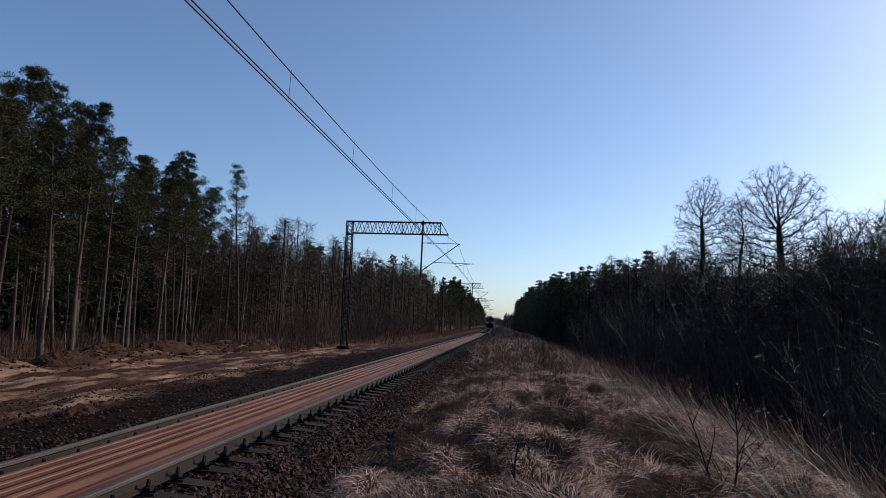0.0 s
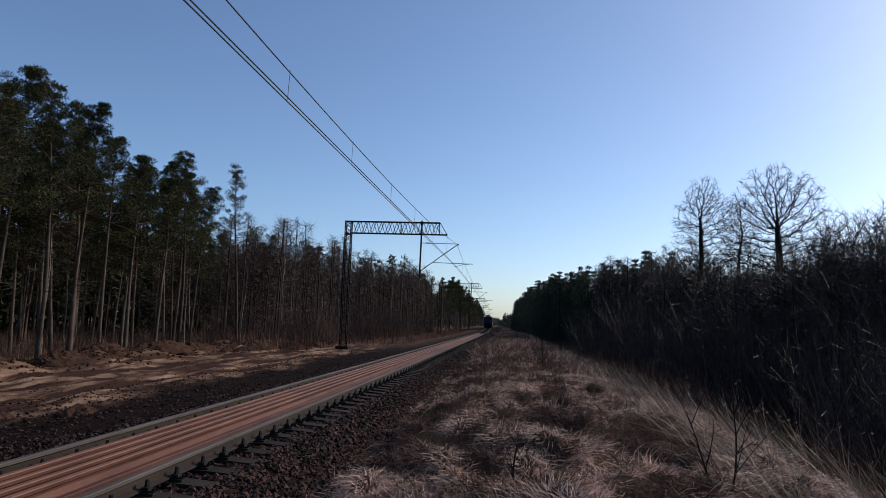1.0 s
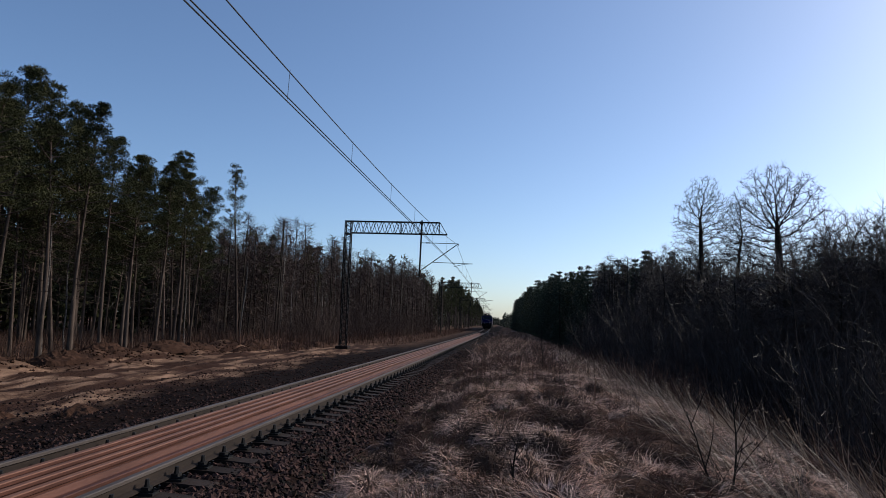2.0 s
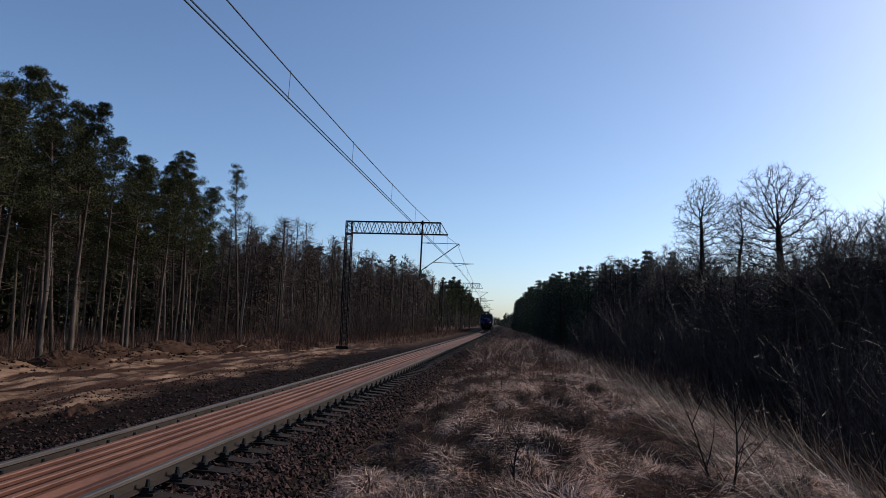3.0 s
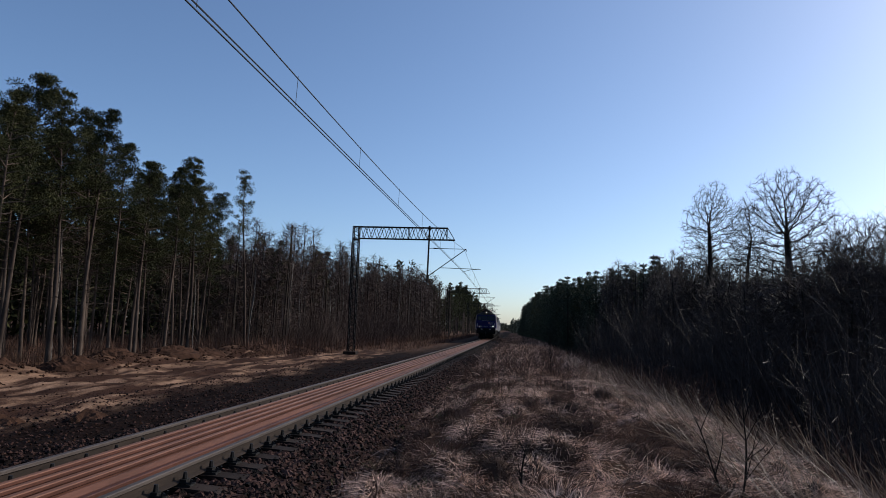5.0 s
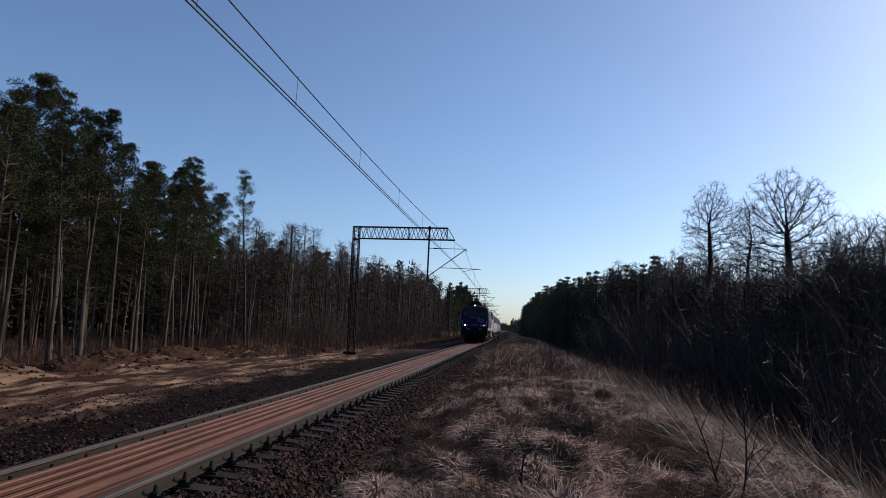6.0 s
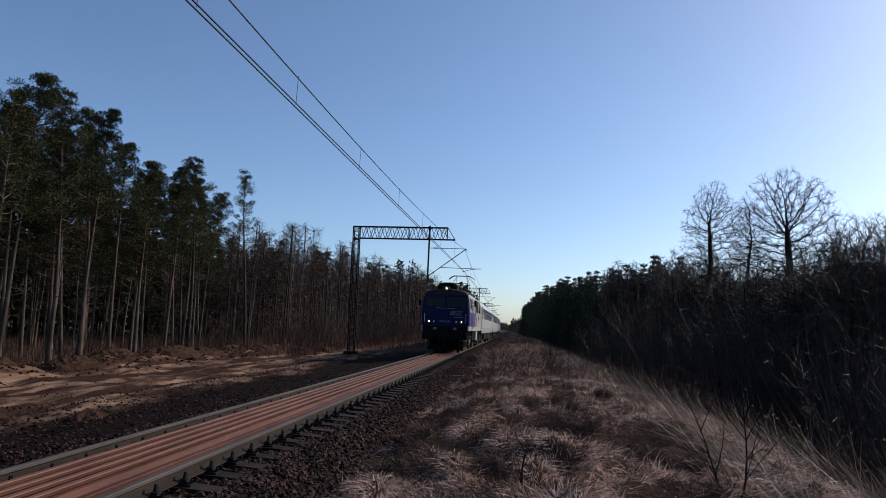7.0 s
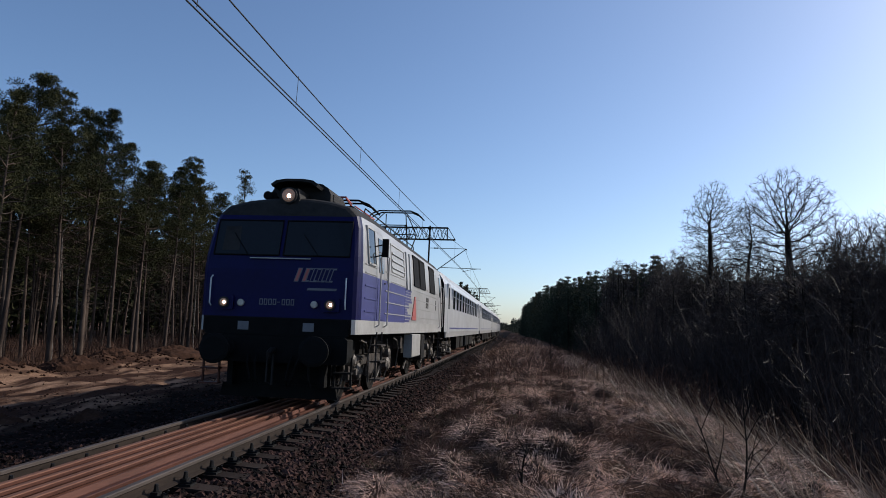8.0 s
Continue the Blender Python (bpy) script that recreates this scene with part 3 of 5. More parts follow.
def pine(seed, height, bare, spread, clumps=95, per=46, lean=0.02, bark=None, size=0.2):
    """A plantation pine: tall naked trunk with dead stubs, ragged crown."""
    g = random.Random(seed)
    t = thing("pine_tree", "tall thin pine with bare grey-brown trunk and dark green crown", "tree", "pine wood")
    trunk = wander(g, (0, 0, -0.3), (g.uniform(-lean, lean), g.uniform(-lean, lean), 1), height + 0.2, 12, 0.03, 0.02)
    b = Build()
    r0 = 0.0072 * height + 0.025
    b.tube(trunk, [r0 * (1.15 if i == 0 else 1) * (1 - 0.85 * i / 12) for i in range(13)], 8)

    def on_trunk(f):
        f = max(0, min(0.999, f)) * 12
        i = int(f)
        return trunk[i].lerp(trunk[i + 1], f - i)

    limbs, crown = b, Build()
    for _ in range(14):
        f = g.uniform(0.25, bare)
        a = g.uniform(0, 6.28)
        limbs.tube(wander(g, on_trunk(f), (math.cos(a), math.sin(a), g.uniform(-0.3, 0.3)), g.uniform(0.4, 1.5), 2, 0.25), [0.02, 0.012, 0.005], 3)
    n = clumps // 3
    for k in range(n):
        f = bare + (1 - bare) * ((k + g.random()) / n) ** 0.85
        rel = (f - bare) / (1 - bare)
        reach = spread * (1.02 - rel) ** 0.9 * (0.6 + 0.4 * min(1, rel * 4)) * g.uniform(0.45, 1.35) + 0.12
        a = k * 2.4 + g.uniform(-0.5, 0.5)
        pts = wander(g, on_trunk(f), (math.cos(a), math.sin(a), 0.05 + 0.45 * rel), reach, 4, 0.16, 0.08)
        limbs.tube(pts, [0.045 * (1 - rel * 0.6), 0.03, 0.02, 0.012, 0.006], 3)
        for u in (4, 3, 2):
            c = pts[u] + Vector((g.uniform(-.25, .25), g.uniform(-.25, .25), g.uniform(0.0, .2)))
            pad = g.uniform(0.3, 0.6) * (1 if u > 2 else 0.8) * (1.05 - 0.45 * rel)
            needles(crown, g, c, pad, per, size, size * 0.26, -0.15, 0.62)
    part("trunk", limbs, bark or M_BARK, t, smooth=True)
    part("crown", crown, M_NEEDLE, t)
    return t


def spruce(seed, height, radius):
    g = random.Random(seed)
    t = thing("spruce_tree", "dense dark green spruce in the shade of the wood", "tree", "dark conifers")
    b = Build()
    b.tube([(0, 0, -0.5), (0, 0, height * 0.5), (0, 0, height)], [0.17, 0.1, 0.01], 6)
    part("trunk", b, M_DARKBARK, t)
    crown = Build()
    tiers = 22
    for k in range(tiers):
        f = (k + 0.5) / tiers
        z = height * (0.06 + 0.94 * f)
        r = radius * (1 - f) ** 0.8 * g.uniform(0.8, 1.15) + 0.12
        arms = max(5, int(13 * (1 - f)) + 4)
        for j in range(arms):
            a = 6.28 * j / arms + g.uniform(-0.3, 0.3) + k
            rr = r * g.uniform(0.6, 1.15)
            for u in (0.35, 0.7, 1.0):
                needles(crown, g, (math.cos(a) * rr * u, math.sin(a) * rr * u, z - rr * 0.25 * u + g.uniform(-.15, .15)), 0.34, 6, 0.3, 0.075, 0.25, 0.5)
    part("crown", crown, M_SPRUCE, t)
    return t


def bare_tree(seed, name, label, group, bole, leader, lobes, points=400, step=0.3, kill=0.5, tip=0.007, twigs_per=3, twig_len=0.4, bark=None, twig=None, trunk_r=1.0):
    """A leafless tree whose limbs grow towards points scattered in the lobes (centre, radii, share) of its crown."""
    rng = np.random.default_rng(seed)
    g = random.Random(seed)
    t = thing(name, label, "tree", group)
    goal = []
    for cx, cy, cz, rx, ry, rz, share in lobes:
        k = int(points * share)
        d = rng.normal(0, 1, (k, 3))
        d /= np.linalg.norm(d, axis=1, keepdims=True)
        goal.append(d * (rng.random((k, 1)) ** 0.42) * (rx, ry, rz) + (cx, cy, cz))
    goal = np.concatenate(goal)
    nodes, up = [np.array((0.0, 0.0, -0.3))], [-1]
    sway = np.zeros(2)
    while nodes[-1][2] < leader:
        sway = sway * 0.6 + rng.normal(0, 0.016, 2)
        nodes.append(nodes[-1] + np.array((sway[0], sway[1], step)))
        up.append(len(nodes) - 2)
    first = next(i for i, q in enumerate(nodes) if q[2] > bole)
    near = np.full(len(goal), 1e9)
    who = np.zeros(len(goal), int)
    alive = np.ones(len(goal), bool)
    fresh = list(range(first, len(nodes)))
    children = {}
    for _ in range(110):
        for i in fresh:
            d = np.linalg.norm(goal - nodes[i], axis=1)
            closer = d < near
            near[closer], who[closer] = d[closer], i
        alive &= near > kill
        fresh = []
        for i in np.unique(who[alive & (near < 4.0)]):
            pull = goal[alive & (who == i)] - nodes[i]
            pull = (pull / np.linalg.norm(pull, axis=1, keepdims=True)).mean(0) + rng.normal(0, 0.17, 3) + (0, 0, 0.22)
            q = nodes[i] + pull / (np.linalg.norm(pull) + 1e-6) * step * rng.uniform(0.7, 1.2)
            if any(np.linalg.norm(q - nodes[c]) < step * 0.45 for c in children.get(i, ())):
                continue
            children.setdefault(i, []).append(len(nodes))
            fresh.append(len(nodes))
            nodes.append(q)
            up.append(int(i))
        if not fresh:
            break
    n = len(nodes)
    load = np.zeros(n)
    for i in range(n - 1, -1, -1):
        load[i] = load[i] or tip ** 2
        if up[i] >= 0:
            load[up[i]] += load[i]
    r = load ** 0.5 * np.where(np.arange(n) < first, trunk_r, 1.0)
    limbs, twigs = Build(), Build()
    for i in range(1, n):
        a, e = nodes[up[i]], nodes[i]
        thick = r[i] > 0.028
        r_low = min(r[up[i]], r[i] * 1.35)
        (limbs if thick else twigs).tube([a, e], [r_low, r[i]], 6 if r[i] > 0.06 else 4 if thick else 3, cap=False)
        if r[i] < 0.03 and i >= first:
            along = Vector(e - a).normalized()
            for _ in range(twigs_per):
                p = Vector(a).lerp(Vector(e), g.random())
                d = (along * 0.7 + Vector((g.uniform(-1, 1), g.uniform(-1, 1), g.uniform(-0.6, 0.9))) * 0.9).normalized()
                ln = twig_len * g.uniform(0.5, 1.3)
                w = d.cross(Vector((g.uniform(-1, 1), g.uniform(-1, 1), g.uniform(-1, 1)))).normalized() * tip * 0.85
                m = p + d * ln * 0.55
                f = m + (d + Vector((g.uniform(-.5, .5), g.uniform(-.5, .5), g.uniform(-.2, .6)))).normalized() * ln * 0.5
                twigs.face((p - w, p + w, m + w * 0.6, m - w * 0.6))
                twigs.face((m - w * 0.6, m + w * 0.6, f))
    part("trunk", limbs, bark or M_DARKBARK, t, smooth=True)
    part("crown", twigs, twig or M_TWIG, t)
    return t


def bush(seed, height, spread, stems, twigs_per, name="bare_bush", label="tangled leafless bush with thin brown stems", m=M_THICKET, group="trackside thicket"):
    g = random.Random(seed)
    st = Build()
    tw = st
    for _ in range(stems):
        a, k = g.uniform(0, 6.28), g.random() ** 0.6
        p = (math.cos(a) * spread * 0.4 * k, math.sin(a) * spread * 0.4 * k, -0.3)
        h = height * g.uniform(0.5, 1.05)
        pts = wander(g, p, (math.cos(a) * 0.45 * k, math.sin(a) * 0.45 * k, 1), h, 4, 0.24, 0.04)
        st.tube(pts, [0.02, 0.015, 0.011, 0.007, 0.003], 3)
        for _ in range(twigs_per):
            f = g.uniform(0.9, 3.99)
            i = int(f)
            q = pts[i].lerp(pts[i + 1], f - i)
            d = Vector((g.uniform(-1, 1), g.uniform(-1, 1), g.uniform(-0.1, 1.3))).normalized() * g.uniform(0.35, 0.9) * height * 0.24
            s = d.cross(Vector((g.uniform(-1, 1), g.uniform(-1, 1), g.uniform(-1, 1)))).normalized() * 0.006
            tw.face((q - s, q + s, q + d))
            for _ in range(2):
                e = q + d * g.uniform(0.3, 0.8)
                d2 = (d + Vector((g.uniform(-1, 1), g.uniform(-1, 1), g.uniform(-.3, 1))) * d.length * 0.8) * 0.5
                tw.face((e - s * 0.6, e + s * 0.6, e + d2))
    return tagged(part(name, st, m or M_TWIG), label, "bush", group)


def plant(protos, spots, seed, scale=(0.9, 1.12)):
    """Set copies of the prototypes at (x, y, height or None); each prototype itself takes the first spots."""
    g = random.Random(seed)
    used = set()
    for x, y, h in spots:
        k = g.randrange(len(protos))
        ob, base = protos[k]
        s = (h / base) if h else g.uniform(*scale)
        m = pose(x, y, land(x, y) - 0.05, g.uniform(-1.5, 1.5), g.uniform(-1.5, 1.5), g.uniform(0, 360)) @ Matrix.Diagonal((s ** 0.7, s ** 0.7, s, 1))
        if k in used:
            c = copy_thing(ob, m)
            c.matrix_basis = m
        else:
            used.add(k)
            ob.matrix_basis = m
    for k, (ob, base) in enumerate(protos):
        if k not in used:
            x, y, h = spots[k % len(spots)]
            ob.matrix_basis = pose(x - 1.5, y + 2.0, land(x - 1.5, y + 2) - 0.05)


PINES = [(pine(10 + i, 12.0, b0, sp, n, 135, ln, None, 0.095), 12.3) for i, (b0, sp, n, ln) in enumerate(((0.5, 2.2, 105, 0.03), (0.56, 1.9, 96, 0.05), (0.44, 2.3, 126, 0.02), (0.6, 2.0, 90, 0.04), (0.5, 2.5, 120, 0.04)))]
g = random.Random(77)
spots = []
# the wood's ragged edge, then deeper rows
edge = [(-18.9, 22.5, 10.3), (-20.4, 25.4, 12.6), (-19.4, 27.0, 12.0), (-19.1, 28.6, 11.6), (-20.4, 30.6, 12.3), (-19.9, 32.1, 11.2), (-20.0, 34.6, 11.0), (-21.3, 36.4, 10.8),
        (-21.6, 23.4, 11.4), (-23.0, 25.2, 11.9), (-22.2, 27.8, 11.7), (-24.0, 30.2, 12.2), (-22.0, 31.6, 11.6), (-22.6, 34.0, 11.4), (-20.2, 38.0, 11.2), (-19.8, 40.0, 12.4), (-20.9, 41.5, 11.4), (-22.4, 43.2, 11.2)]
spots += edge
for _ in range(76):
    y = g.uniform(16, 52)
    spots.append((g.uniform(-46, -21.5), y, g.uniform(10.2, 12.0) * (0.9 if y < 28 else 1)))
near_count = len(spots)
for _ in range(34):
    spots.append((g.uniform(-46, -31), g.uniform(52, 105), g.uniform(10.2, 12.2)))
for _ in range(10):
    spots.append((g.uniform(-30, -22.5), g.uniform(55, 92), g.uniform(9.4, 11.0)))
for _ in range(96):
    y = g.uniform(140, 420)
    spots.append((track_x(y) - g.uniform(12.5 if y < 190 else 10.0, 32), y, g.uniform(11.5, 13.5) + 4 * min(1, max(0, y - 150) / 90)))
for k in range(60):
    y = 170 + 560 * (k + g.random()) / 60
    spots.append((track_x(y) - g.uniform(9.0, 14.0), y, g.uniform(12.5, 15.5) + min(2.5, max(0, y - 200) / 50)))
front = [q for q in spots[:near_count] if q[0] > -29]
plant(PINES, front, 5)
FAR_PINES = [(pine(40 + i, 12.0, b0, sp, n, 30, 0.04, None, 0.24), 12.3) for i, (b0, sp, n) in enumerate(((0.4, 2.3, 66), (0.48, 2.1, 60), (0.35, 2.5, 72)))]
plant(FAR_PINES, [q for q in spots if q not in front], 15)
lone = pine(31, 13.3, 0.6, 1.45, 54, 90, 0.01, None, 0.1)
tagged(lone, "slender lone pine with a sparse crown before the wood")
lone.matrix_basis = pose(-19.5, 48.2, -0.7)

BIRCHES = [(bare_tree(50 + i, "birch_tree", "bare young birch with pale trunk and brown twigs", "young birches", 3.6, 8.2, [(0, 0, 7.8, 2.0, 2.0, 3.6, 1.0)],
                      240, 0.36, 0.46, 0.008, 4, 0.5, M_BIRCH, M_TWIG), 11.5) for i in range(3)]
spots = [(-20.4, 28.6, 8.2), (-22.5, 33.3, 7), (-21.5, 44.3, 7)]
for _ in range(66):
    y = g.uniform(56, 155)
    spots.append((track_x(y) - g.uniform(13.0, 22), y, g.uniform(8.8, 11.6) + max(0, y - 70) * 0.045))
plant(BIRCHES, spots, 6)

YOUNG = [(bush(60 + i, 3.4, 2.2, 34, 7, "bare_sapling", "thicket of thin leafless saplings and brown twigs", M_TWIG, "undergrowth along the wood"), 3.4) for i in range(3)]
spots = []
for _ in range(90):
    y = g.uniform(20, 150)
    edge_x = -21 if y < 46 else -14.5 - 4 * max(0, (62 - y) / 16)
    spots.append((track_x(y) - TRACK_X + edge_x - abs(g.gauss(0, 3.5)), y, g.uniform(1.6, 4.6) if y > 48 else g.uniform(0.9, 2.2)))
for _ in range(80):
    y = g.uniform(56, 150)
    spots.append((track_x(y) - g.uniform(11.5, 19), y, g.uniform(3.5, 6.5)))
plant(YOUNG, spots, 7)



def far_wood(name, areas, seed, label, m):
    """Close-set trees deep in the wood: thin trunks under a ragged roof of needles."""
    g = random.Random(seed)
    b = Build()
    for count, x0, x1, y0, y1, h0, h1, low in areas:
        size, leaves = (1.7, 45) if y0 > 290 else (1.0, 120)
        bare = m in (M_THICKET, M_TWIG)
        slim = 0.12 if bare else 1.0
        leaves = 430 if bare else leaves
        for _ in range(count):
            y = g.uniform(y0, y1)
            x = g.uniform(x0, x1) + track_x(y) - TRACK_X
            z, h = land(x, y), g.uniform(h0, h1)
            b.tube([(x, y, z - 0.2), (x + g.uniform(-.3, .3), y, z + h)], [0.13, 0.03], 3, 1)
            for _ in range(leaves):
                f = low + (1 - low) * g.random() ** 0.8
                r = 1.9 * size ** 0.7 * (1.05 - f) ** 0.5 * g.random() ** 0.5
                a = g.uniform(0, 6.28)
                p = Vector((x + math.cos(a) * r, y + math.sin(a) * r, z + h * f))
                d = Vector((g.uniform(-1, 1), g.uniform(-1, 1), g.uniform(-.6, .8))).normalized() * 0.8 * size
                s = d.cross(Vector((g.uniform(-1, 1), g.uniform(-1, 1), g.uniform(-1, 1)))).normalized() * 0.22 * size * slim
                b.face((p - s, p + s, p + d))
    return tagged(part(name, b, [m, M_DARKBARK]), label, "woods", kind="stuff")


far_wood("deep_pine_wood", [(330, -85, -44, 8, 120, 10, 11.5, 0.12), (90, -50, -34, 54, 125, 8.5, 10.5, 0.05), (150, -60, -20, 110, 400, 12.5, 15.5, 0.1), (90, -70, -17, 380, 560, 13, 16, 0.0), (150, -40, -13, 420, 900, 13, 16, 0.0)], 20, "dark depth of the pine wood", M_NEEDLE)
far_wood("birch_thicket", [(140, -33, -19, 56, 120, 8.8, 12.4, 0.0), (75, -26, -14.5, 105, 165, 9.0, 12.4, 0.0)], 23, "hazy brown thicket of bare young birches", M_TWIG)
far_wood("far_conifers", [(110, 12, 30, 120, 300, 10, 13, 0.03), (190, 9, 50, 300, 560, 12, 15, 0.0), (220, 8, 50, 560, 950, 12, 15, 0.0), (500, -80, 60, 960, 1060, 8, 11, 0.0)], 21, "distant dark conifers behind the thicket", M_SPRUCE)

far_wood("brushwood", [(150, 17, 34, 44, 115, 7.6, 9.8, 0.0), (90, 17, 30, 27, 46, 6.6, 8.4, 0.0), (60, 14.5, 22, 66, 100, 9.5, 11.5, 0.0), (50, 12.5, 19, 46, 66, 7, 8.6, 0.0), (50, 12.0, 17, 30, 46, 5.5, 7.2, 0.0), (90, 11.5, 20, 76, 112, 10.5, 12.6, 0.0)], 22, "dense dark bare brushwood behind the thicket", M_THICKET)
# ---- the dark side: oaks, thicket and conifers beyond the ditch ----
# Crown twigs in M_DARKBARK: their backlit darkness is put into the colour.
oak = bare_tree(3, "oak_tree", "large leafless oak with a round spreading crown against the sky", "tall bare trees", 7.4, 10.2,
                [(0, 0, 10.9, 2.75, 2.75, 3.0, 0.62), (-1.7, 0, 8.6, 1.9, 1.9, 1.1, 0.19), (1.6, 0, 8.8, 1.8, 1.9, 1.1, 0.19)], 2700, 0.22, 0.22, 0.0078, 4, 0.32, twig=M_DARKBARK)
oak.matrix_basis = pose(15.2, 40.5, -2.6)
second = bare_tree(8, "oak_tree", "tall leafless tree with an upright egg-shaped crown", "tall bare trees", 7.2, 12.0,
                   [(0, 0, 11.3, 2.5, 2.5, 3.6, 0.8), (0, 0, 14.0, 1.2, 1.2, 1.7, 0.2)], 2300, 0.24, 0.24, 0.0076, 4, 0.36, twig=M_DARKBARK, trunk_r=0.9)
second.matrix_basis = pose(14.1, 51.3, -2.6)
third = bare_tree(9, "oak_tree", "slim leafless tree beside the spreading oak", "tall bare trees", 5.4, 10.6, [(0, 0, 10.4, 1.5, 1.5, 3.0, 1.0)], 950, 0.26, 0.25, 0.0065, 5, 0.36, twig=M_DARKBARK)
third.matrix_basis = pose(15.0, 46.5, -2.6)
BRINK = [(bush(170 + i, 1.5, 1.5, 26, 8, "low_bush", "low brown leafless bush on the brink of the bank", M_BROWN, "low bushes on the bank"), 1.5) for i in range(2)]
spots = []
for _ in range(46):
    y = 20 * (75 / 20) ** g.random()
    spots.append((g.uniform(4.6, 7.2), y, g.uniform(0.9, 1.7)))
plant(BRINK, spots, 18)
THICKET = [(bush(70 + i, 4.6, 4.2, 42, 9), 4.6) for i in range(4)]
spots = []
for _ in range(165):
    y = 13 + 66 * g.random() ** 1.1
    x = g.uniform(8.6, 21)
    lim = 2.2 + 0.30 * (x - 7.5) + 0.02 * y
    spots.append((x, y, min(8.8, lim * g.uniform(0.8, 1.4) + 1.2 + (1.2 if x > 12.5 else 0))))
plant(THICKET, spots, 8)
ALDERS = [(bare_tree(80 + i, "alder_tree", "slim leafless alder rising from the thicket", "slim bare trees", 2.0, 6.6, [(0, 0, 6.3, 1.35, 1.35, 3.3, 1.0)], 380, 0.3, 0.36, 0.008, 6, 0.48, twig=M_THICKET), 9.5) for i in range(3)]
spots = [(12.2, 27.4, 7.6), (12.6, 28.6, 8.4), (13.1, 29.6, 9.0), (13.0, 27.2, 8.8), (13.9, 29.0, 9.4), (14.4, 28.0, 9.6), (13.6, 31.0, 9.3), (14.6, 27.6, 9.0), (15.6, 29.5, 9.4), (16.5, 27.0, 9.6), (17.4, 30.5, 10.0), (17, 34, 10),
         (14.8, 56, 11.5), (16, 60, 12), (13.2, 48, 9.6), (13.8, 62, 11.2), (12.8, 62, 10.6), (11.8, 58, 9.4), (15.5, 66, 12), (12.6, 56, 9.2), (18, 38, 10), (19, 42, 10.5), (16.4, 37.5, 9.2), (13.6, 42.5, 8.6)]
for x0, x1, y0, y1, h0, h1, count in ((11.8, 15.5, 26.5, 34, 8.0, 9.6, 12), (11.5, 16.5, 52, 64, 9.4, 11.4, 14), (13.5, 18.5, 36, 50, 7.8, 9.4, 14)):
    for _ in range(count):
        spots.append((g.uniform(x0, x1), g.uniform(y0, y1), g.uniform(h0, h1)))
for _ in range(24):
    spots.append((g.uniform(15, 27), g.uniform(24, 95), g.uniform(8.5, 11.5)))
plant(ALDERS, spots, 9)
SPRUCES = [(spruce(90 + i, 14.0, 2.4), 14.0) for i in range(3)]
spots = []
for _ in range(140):
    y = 84 + 320 * g.random() ** 1.5
    wall = float(np.interp(y, (84, 110, 146, 190, 300, 410), (13.5, 8.5, 7.2, 6.4, 5.0, 3.0)))
    h = float(np.interp(y, (84, 110, 146, 190, 300, 410), (13.2, 13.2, 14.0, 15.4, 17.2, 17.0)))
    spots.append((wall + abs(g.gauss(0, 3.2)), y, h * g.uniform(0.86, 1.04)))
plant(SPRUCES, spots, 10)
for k, (x, y, h) in enumerate([(w + g.uniform(0, 4), y0 + g.uniform(-6, 6), hh * g.uniform(0.95, 1.05)) for y0, w, hh in ((92, 13.5, 12), (106, 10.5, 12.5), (120, 8.6, 12.5), (136, 7.8, 13), (152, 7.4, 13.5), (174, 7.0, 14.5), (198, 6.6, 15), (228, 6.0, 16), (264, 5.5, 17))
                             for _ in range(3)]):
    ob, base = FAR_PINES[k % 3]
    m = pose(x, y, land(x, y) - 0.1, 0, 0, g.uniform(0, 360)) @ Matrix.Diagonal((1.1, 1.1, h / base, 1))
    tagged(copy_thing(ob, m), "tall dark pine standing among the shaded conifers", group="dark conifers").matrix_basis = m


# ---- the train: x to its left-hand side as it comes on, y back along it, z above the rails ----
def rake(z):
    return max(0.0, z - 2.62) * 0.27


def car_section(w, top, shoulder):
    """Half of a body's section, from the sill up to the middle of the roof."""
    return [(w, 1.36), (w, 1.62), (w, 2.05), (w, 2.48), (w - 0.01, 2.75), (w - 0.06, 3.3), (w - 0.12, shoulder), (w - 0.28, shoulder + 0.5 * (top - shoulder)),
            (w * 0.55, shoulder + 0.8 * (top - shoulder)), (w * 0.28, shoulder + 0.95 * (top - shoulder)), (0, top)]


def loft(b, stations, paint, front_rake=True):
    """stations: y, half width, roof height, shoulder; paint(y, row) gives the material of the face behind y at that row."""
    rings = []
    for y, w, top, sh in stations:
        half = car_section(w, top, sh)
        ring = half + [(-x, z) for x, z in reversed(half[:-1])]
        pts = []
        for x, z in ring:
            dy = rake(z) * max(0.0, 1 - y / 0.9) if front_rake else 0
            pts.append((x, y + dy, z))
        rings.append(pts)
    k = len(rings[0])
    base = len(b.v)
    for r in rings:
        b.v += r
    for j in range(len(rings) - 1):
        for s in range(k - 1):
            row = s if s < k // 2 else k - 2 - s
            a = base + j * k + s
            b.f.append((a, a + k, a + k + 1, a + 1))
            b.m.append(paint(stations[j][0], row))
    for r, flip in ((0, False), (len(rings) - 1, True)):
        for s in range(k // 2):
            a, c = base + r * k + s, base + r * k + k - 1 - s
            q = (a, a + 1, c - 1, c) if s < k // 2 - 1 else (a, a + 1, c)
            b.f.append(q[::-1] if flip else q)
            b.m.append(paint(-1 if not flip else 99, s))
    b.face([(x, y, z) for x, y, z in (rings[0][0], rings[0][-1], rings[-1][-1], rings[-1][0])], 5)


